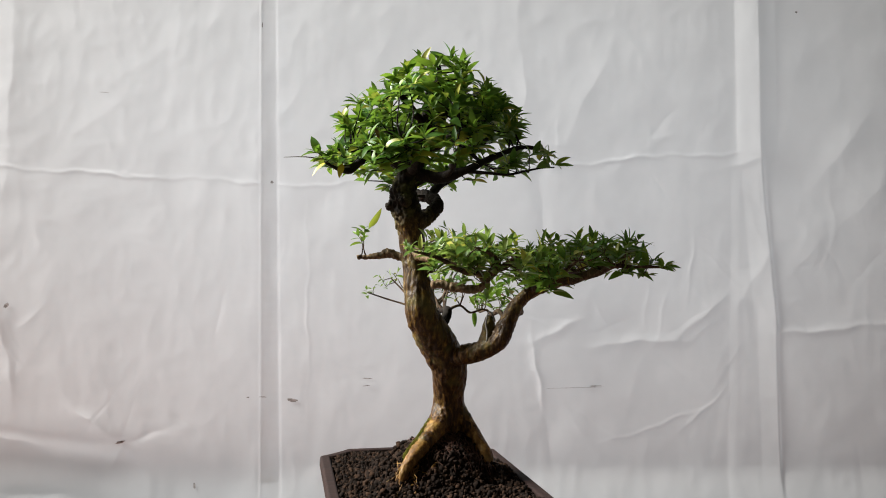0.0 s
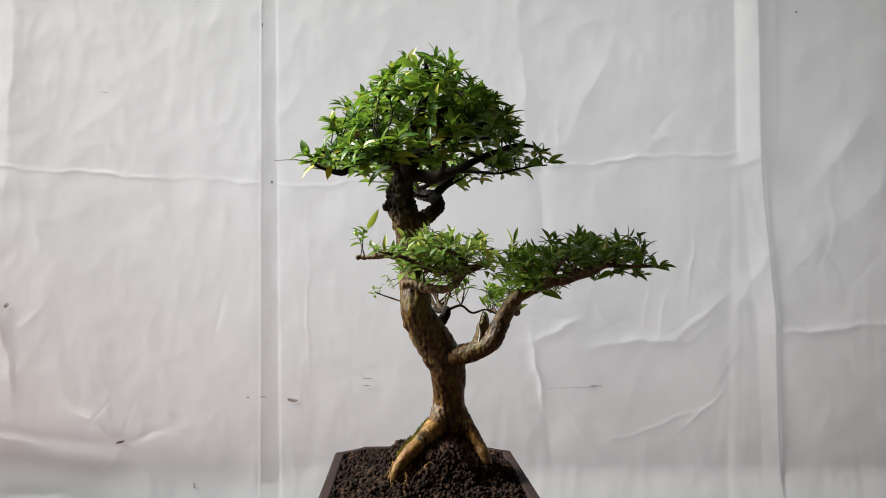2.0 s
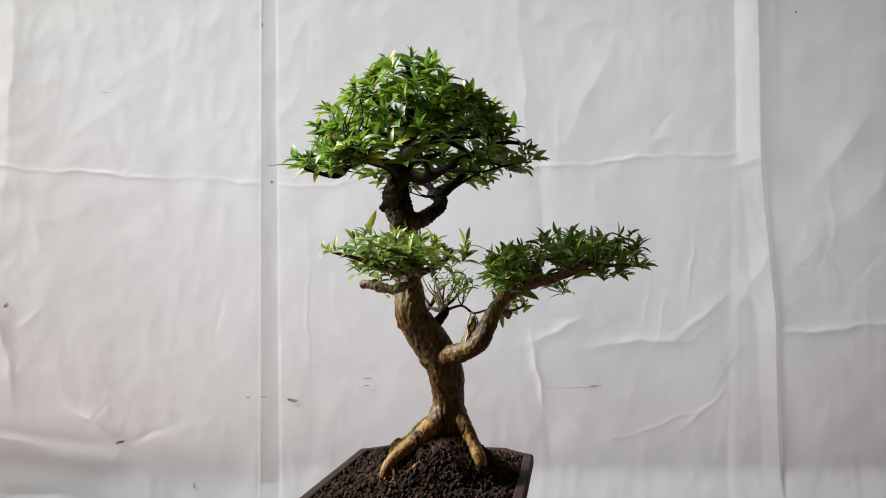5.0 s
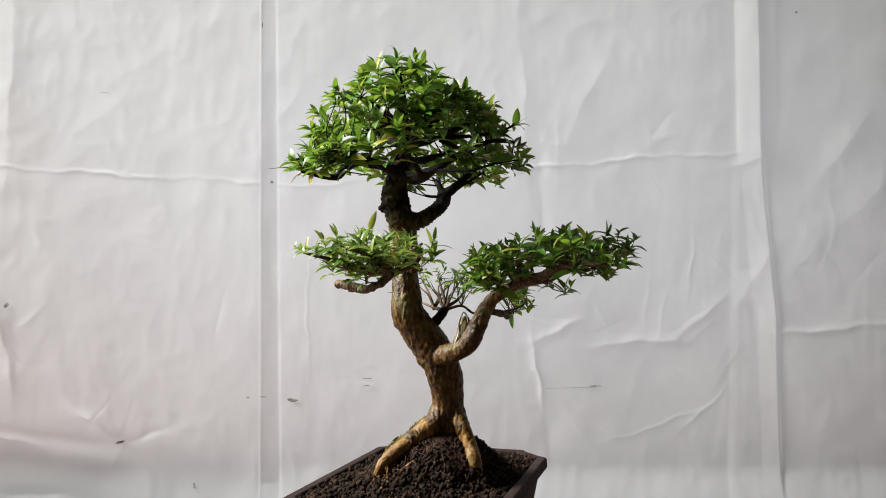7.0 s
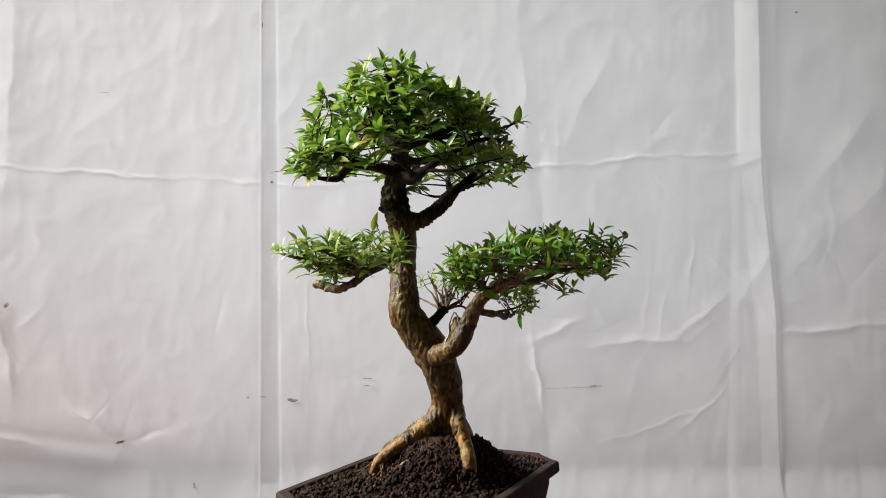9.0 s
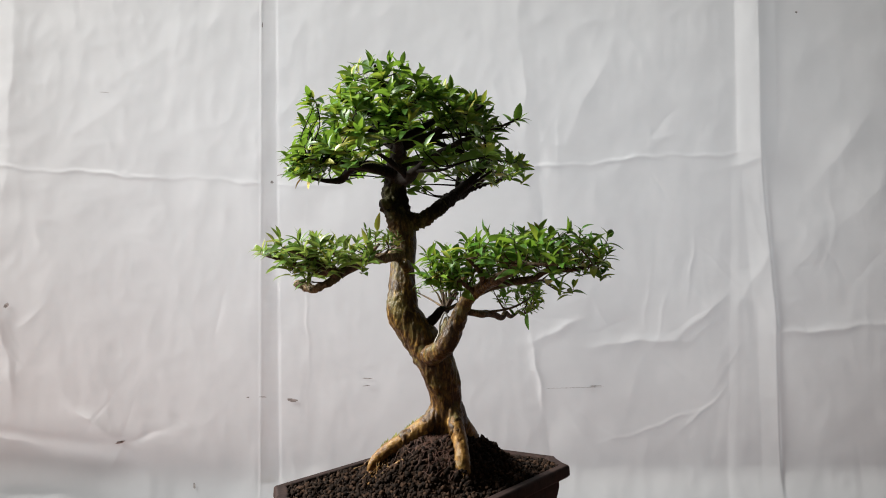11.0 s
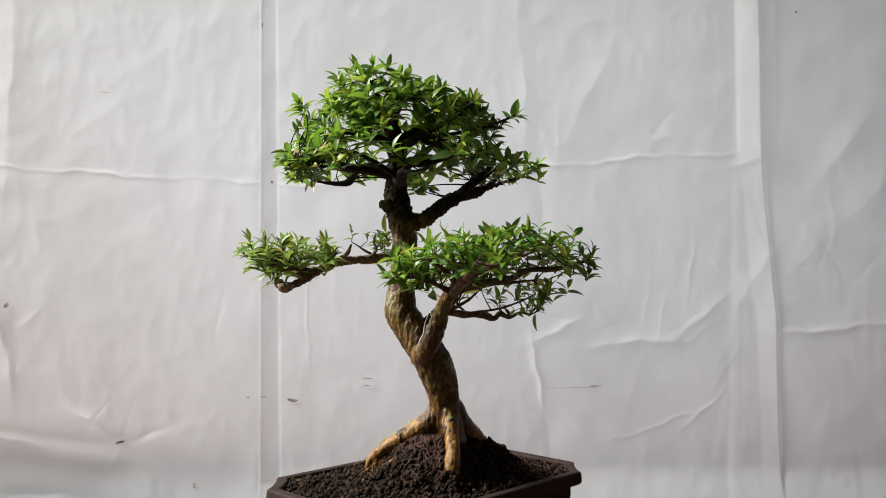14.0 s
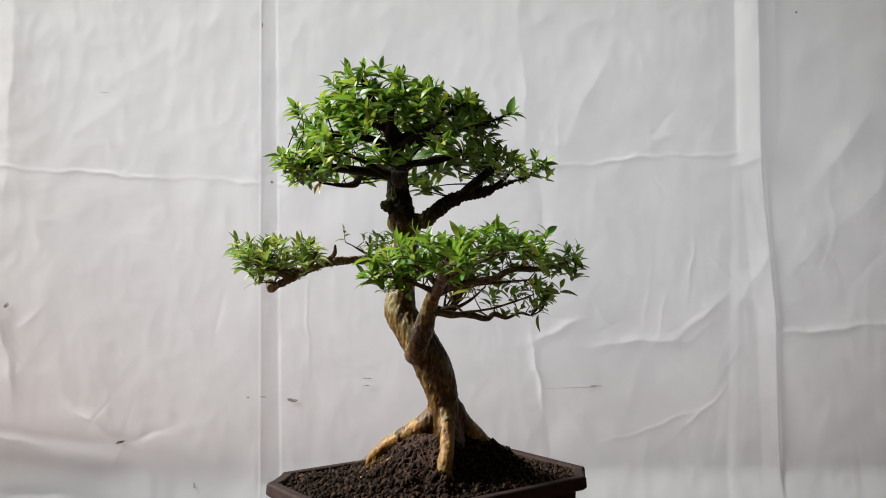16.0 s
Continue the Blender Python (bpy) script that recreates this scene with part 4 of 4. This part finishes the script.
def make_lower_pads():
    pad = Pad(33, [A_MAIN[5:]] + A_SIDE, LEAF, BARK_TWIG)
    rnd = pad.rnd
    n = 0
    spots = []
    while n < 4000 and len(spots) < 84:
        n += 1
        a, r = rnd.uniform(0, 6.28), math.sqrt(rnd.random())
        x, y = 126 + 62 * r * math.cos(a), -16 + 84 * r * math.sin(a)
        if y > 10 and x > 150 + 0.2 * (50 - y):
            continue
        if x > 165 and y < -45:
            continue
        if y > 26 and rnd.random() < 0.45:
            continue
        z = 17 + 23 * rnd.random() * (1 - 0.25 * r) + 0.06 * (x - 120) - (18 * rnd.random() if x < 112 else 4 * rnd.random())
        z -= 11 * min(1, max(0, y / 30))
        p = np.array((x, y, z))
        if any(np.sum((p - q) ** 2) < 165 for q in spots):
            continue
        spots.append(p)
        pad.tuft((x * MM, y * MM, z * MM + DROP), (0.35 * math.cos(a) * r, 0.35 * math.sin(a) * r, 1), rnd.randint(6, 9), 18 if y < 0 else 16.5, 0.6)
    for n in range(17):               # lower tier of fine twigs
        t = rnd.random()
        x, y, z = 66 - 28 * t + 26 * rnd.random() - 6, 24 + 72 * t, -29 + 26 * rnd.random()
        pad.tuft((x * MM, y * MM, z * MM + DROP), (0.2, 0.6, 0.7), rnd.randint(5, 8), 12.5, 0.5)
    for n in range(5):               # between the pad and the lower tier
        x, y, z = 40 + 36 * rnd.random(), 28 + 48 * rnd.random(), -24 + 30 * rnd.random()
        pad.tuft((x * MM, y * MM, z * MM + DROP), (0.3, 0.4, 0.8), rnd.randint(5, 8), 14, 0.5)
    for n in range(10):               # sprays toward the trunk side
        x, y, z = 74 + 34 * rnd.random(), -104 + 60 * rnd.random(), -4 + 26 * rnd.random()
        pad.tuft((x * MM, y * MM, z * MM + DROP), (-0.3, -0.5, 0.7), rnd.randint(6, 8), 16, 0.6)
    for x, y, z, ax in ((194, -70, 13, (1, 0, 0.1)), (184, -71, 16, (0.8, -0.2, 0.5)), (172, -66, 20, (0.7, 0, 0.8)), (160, -64, 22, (0.4, -0.2, 1)),
                        (178, -62, 6, (0.9, -0.3, -0.2)), (160, -76, 8, (0.7, -0.5, 0)), (146, -58, 20, (0.8, -0.3, 0.6)), (164, -52, 14, (1, 0.1, 0.2)), (134, -74, 14, (0.7, -0.6, 0.4)), (172, -34, 36, (0.6, 0.1, 0.9)), (156, 46, 22, (0.4, 0.3, 0.9)), (94, -104, 3, (0, -1, 0.2))):
        pad.tuft((x * MM, y * MM, z * MM + DROP), ax, 8, 17, 0.6)
    for n in range(7):                # sprays that hang before the trunk
        x, y, z = 78 + 22 * rnd.random(), -104 + 30 * rnd.random(), -9 + 18 * rnd.random()
        pad.tuft((x * MM, y * MM, z * MM + DROP), (-0.4, -0.6, 0.5), rnd.randint(5, 7), 17, 0.6)
    pad.leaf(Vector((0.0385, 0.088, DROP - 0.030)), Vector((0.05, 0.05, -1)), Vector((0, -1, 0)), 17)
    pad.build("branch_foliage", "twig_mass", "flat pad of green leaves on the lower branch", 90, Vector((0.8, -0.6, 0.4)))

    pad = Pad(47, [C_MAIN[2:7]] + C_SIDE, LEAF_PALE, BARK_TWIG)
    rnd = pad.rnd
    spots, n = [], 0
    while n < 4000 and len(spots) < 40:
        n += 1
        t = rnd.random()
        x, y = 40 + 45 * rnd.uniform(-1, 1), -148 + 44 * rnd.uniform(-1, 1)
        if 0.438 * x + 0.899 * y > -96 or ((x - 40) / 45) ** 2 + ((y + 148 - 0.25 * (x - 40)) / 42) ** 2 > 1:
            continue
        z = 9 + 21 * rnd.random()
        p = np.array((x, y, z))
        if any(np.sum((p - q) ** 2) < 100 for q in spots):
            continue
        spots.append(p)
        pad.tuft((x * MM, y * MM, z * MM + DROP), (0.4 * (x - 30) / 46, 0.4 * (y + 150) / 46, 1), rnd.randint(7, 9), 15.5, 0.5)
    for n in range(8):
        x, y, z = -8 + 20 * rnd.random(), -98 + 46 * rnd.random(), 28 + 14 * rnd.random()
        pad.tuft((x * MM, y * MM, z * MM + DROP), (rnd.uniform(-0.4, 0.4), 0, 1), rnd.randint(4, 6), 12, 0.5)
    for n in range(7):
        x, y, z = 14 + 48 * rnd.random(), -182 + 14 * rnd.random(), 0 + 20 * rnd.random()
        pad.tuft((x * MM, y * MM, z * MM + DROP), (rnd.uniform(-0.5, 0.5), -0.6, 0.7), rnd.randint(5, 7), 13, 0.5)
    for n in range(5):
        x, y, z = 12 + 30 * rnd.random(), -166 + 26 * rnd.random(), 0 + 14 * rnd.random()
        pad.tuft((x * MM, y * MM, z * MM + DROP), (rnd.uniform(-0.3, 0.6), -0.3, 0.7), rnd.randint(4, 6), 11, 0.5)
    for x, y, z in ((-18, -182, 24), (-10, -184, 22), (-6, -176, 20), (0, -186, 22)):
        pad.tuft((x * MM, y * MM, z * MM + DROP), (-0.6, -0.7, 0.5), 6, 13, 0.5)
    pad.build("branch_foliage", "twig_mass", "pale green leaf pad on the thin branch", 50, Vector((0, -1, 0.4)))

    pad = Pad(51, [D_MAIN[3:]] + E_SIDE + [E_MAIN[4:]], LEAF, BARK_TWIG)
    rnd = pad.rnd
    pad.tuft((-0.066, -0.018, DROP + 0.046), (0.05, 0, 1), 8, 15, 0.7)
    pad.tuft((-0.070, -0.020, DROP + 0.040), (-0.5, -0.1, 0.8), 6, 13, 0.6)
    pad.leaf(Vector((-0.062, -0.020, DROP + 0.050)), Vector((0.6, -0.3, 0.9)).normalized(), Vector((0.5, -0.8, 0)), 22)
    for x, y, z in ((-69, 40, -9), (-62, 38, -6), (-46, 52, 6), (-52, 44, -2), (-40, 46, 8), (-30, 40, -4), (-14, 30, 6), (-6, 26, -6), (8, 48, -2), (4, 36, -8), (-56, 48, 4), (-4, 40, 6), (-10, 34, 12), (2, 46, 4), (8, 40, -4), (-18, 36, 10), (-8, 30, -2), (12, 50, -8)):
        pad.tuft((x * MM, y * MM, z * MM + DROP), (rnd.uniform(-0.8, 0.3), rnd.uniform(0, 0.5), 0.7), rnd.randint(3, 6), 9, 0.5)
    for n in range(9):
        x, y, z = 6 + 24 * rnd.random(), 4 + 28 * rnd.random(), -16 + 24 * rnd.random()
        pad.tuft((x * MM, y * MM, z * MM + DROP), (rnd.uniform(-0.3, 0.6), rnd.uniform(-0.3, 0.4), 0.8), rnd.randint(4, 6), 12, 0.5)
    pad.build("sprig_foliage", "twig_mass", "small leaf sprigs on bare back twigs", 10, Vector((-1, 0, 0)))


make_crown()
make_lower_pads()


def lone_leaf(label, mat, x, y, z, d, up, size, k=1):
    v, f = BLADES[k]
    d, up = Vector(d).normalized(), Vector(up)
    side = up.cross(d).normalized()
    m = np.array(Matrix((d, side, d.cross(side))).transposed())
    part("leaf", mesh_of("leaf", v * size * MM @ m.T + np.array((x * MM, y * MM, z * MM + DROP)), f, mat), tree, label)


lone_leaf("yellowed leaf", YELLOW, -78, -86, 99, (-0.15, -0.3, -0.8), (0, -1, 0.3), 13, 5)
lone_leaf("yellowed leaf", YELLOW, -90, -84, 100, (-0.8, -0.3, -0.5), (0, -0.3, 1), 17)
lone_leaf("yellowed leaf", YELLOW, 88, 56, 2, (0.4, -0.6, -0.1), (0.5, -0.2, 1), 19, 5)
lone_leaf("dry brown leaf", DRY, 88, -56, 6, (0.2, -0.6, -0.5), (0, -1, 0.3), 14, 5)
lone_leaf("dry brown leaf", DRY, -48, -118, 122, (0.3, -0.5, -0.6), (0.6, -1, 0.6), 12, 3)


def make_hems():
    """Turned-in doubled strips of cloth behind the sheet."""
    for x0, x1 in ((462, 490),):
        verts, n = [], 24
        for i in range(n + 1):
            y = -80 + 930 * i / n
            for x in (x0, x1):
                a, b = px(x - i / n, y)
                verts.append((a, BACK + 0.0095 + 0.001 * math.sin(i * 0.9), b))
        faces = [(2 * i, 2 * i + 1, 2 * i + 3, 2 * i + 2) for i in range(n)]
        hem = new("hem", mesh_of("hem", verts, faces, HEM))
        hem.parent = backdrop


part("twig", mesh_of("twig", *limb(at((-90, -86, 102, 0.6), (-108, -90, 104, 0.5), (-126, -92, 103.5, 0.25)), 0.006, 6), BARK_TWIG), tree, "bare thin twig tip")


def make_scuffs():
    """Small tears and dirt marks on the sheet."""
    for x, y, wide, high, tilt in ((516, 709, 0.018, 0.005, 4), (465, 703, 0.012, 0.002, 2), (212, 783, 0.016, 0.004, -8), (13, 541, 0.008, 0.010, 30),
                                   (650, 670, 0.018, 0.0014, 3), (648, 683, 0.012, 0.0014, -6), (1020, 686, 0.11, 0.0007, -1.5), (1052, 683, 0.020, 0.0018, -1),
                                   (342, 862, 0.004, 0.010, 0), (186, 164, 0.016, 0.001, 4), (1409, 22, 0.004, 0.004, 0), (465, 45, 0.002, 0.010, 0), (482, 323, 0.005, 0.005, 0), (438, 704, 0.006, 0.002, 0)):
        cx, cz = px(x, y)
        rnd = random.Random(int(x))
        n = 12
        pts = []
        for k in range(n):
            a = 2 * math.pi * k / n
            r = rnd.uniform(0.55, 1.15)
            u, v = 0.5 * wide * r * math.cos(a), 0.5 * high * r * math.sin(a)
            c, s = math.cos(radians(-tilt)), math.sin(radians(-tilt))
            pts.append((cx + u * c - v * s, cz + u * s + v * c))
        verts = []
        for a, b in pts:
            hit, place, normal, _ = backdrop.ray_cast(Vector((a, -0.2, b)), Vector((0, 1, 0)))
            verts.append((a, (place.y if hit else BACK) - 0.0012, b))
        ob = new("stain", mesh_of("stain", verts, [tuple(range(n))], SCUFF))
        ob.parent = backdrop


make_hems()
make_scuffs()


# ---- what turns ----
def motions():
    rows = [(t, pose(0, 0, TABLE, 0, 0, -4.0 * t)) for t in range(0, 17)]
    for ob in (tree, pot, soil, moss):
        walk(ob, rows)


motions()
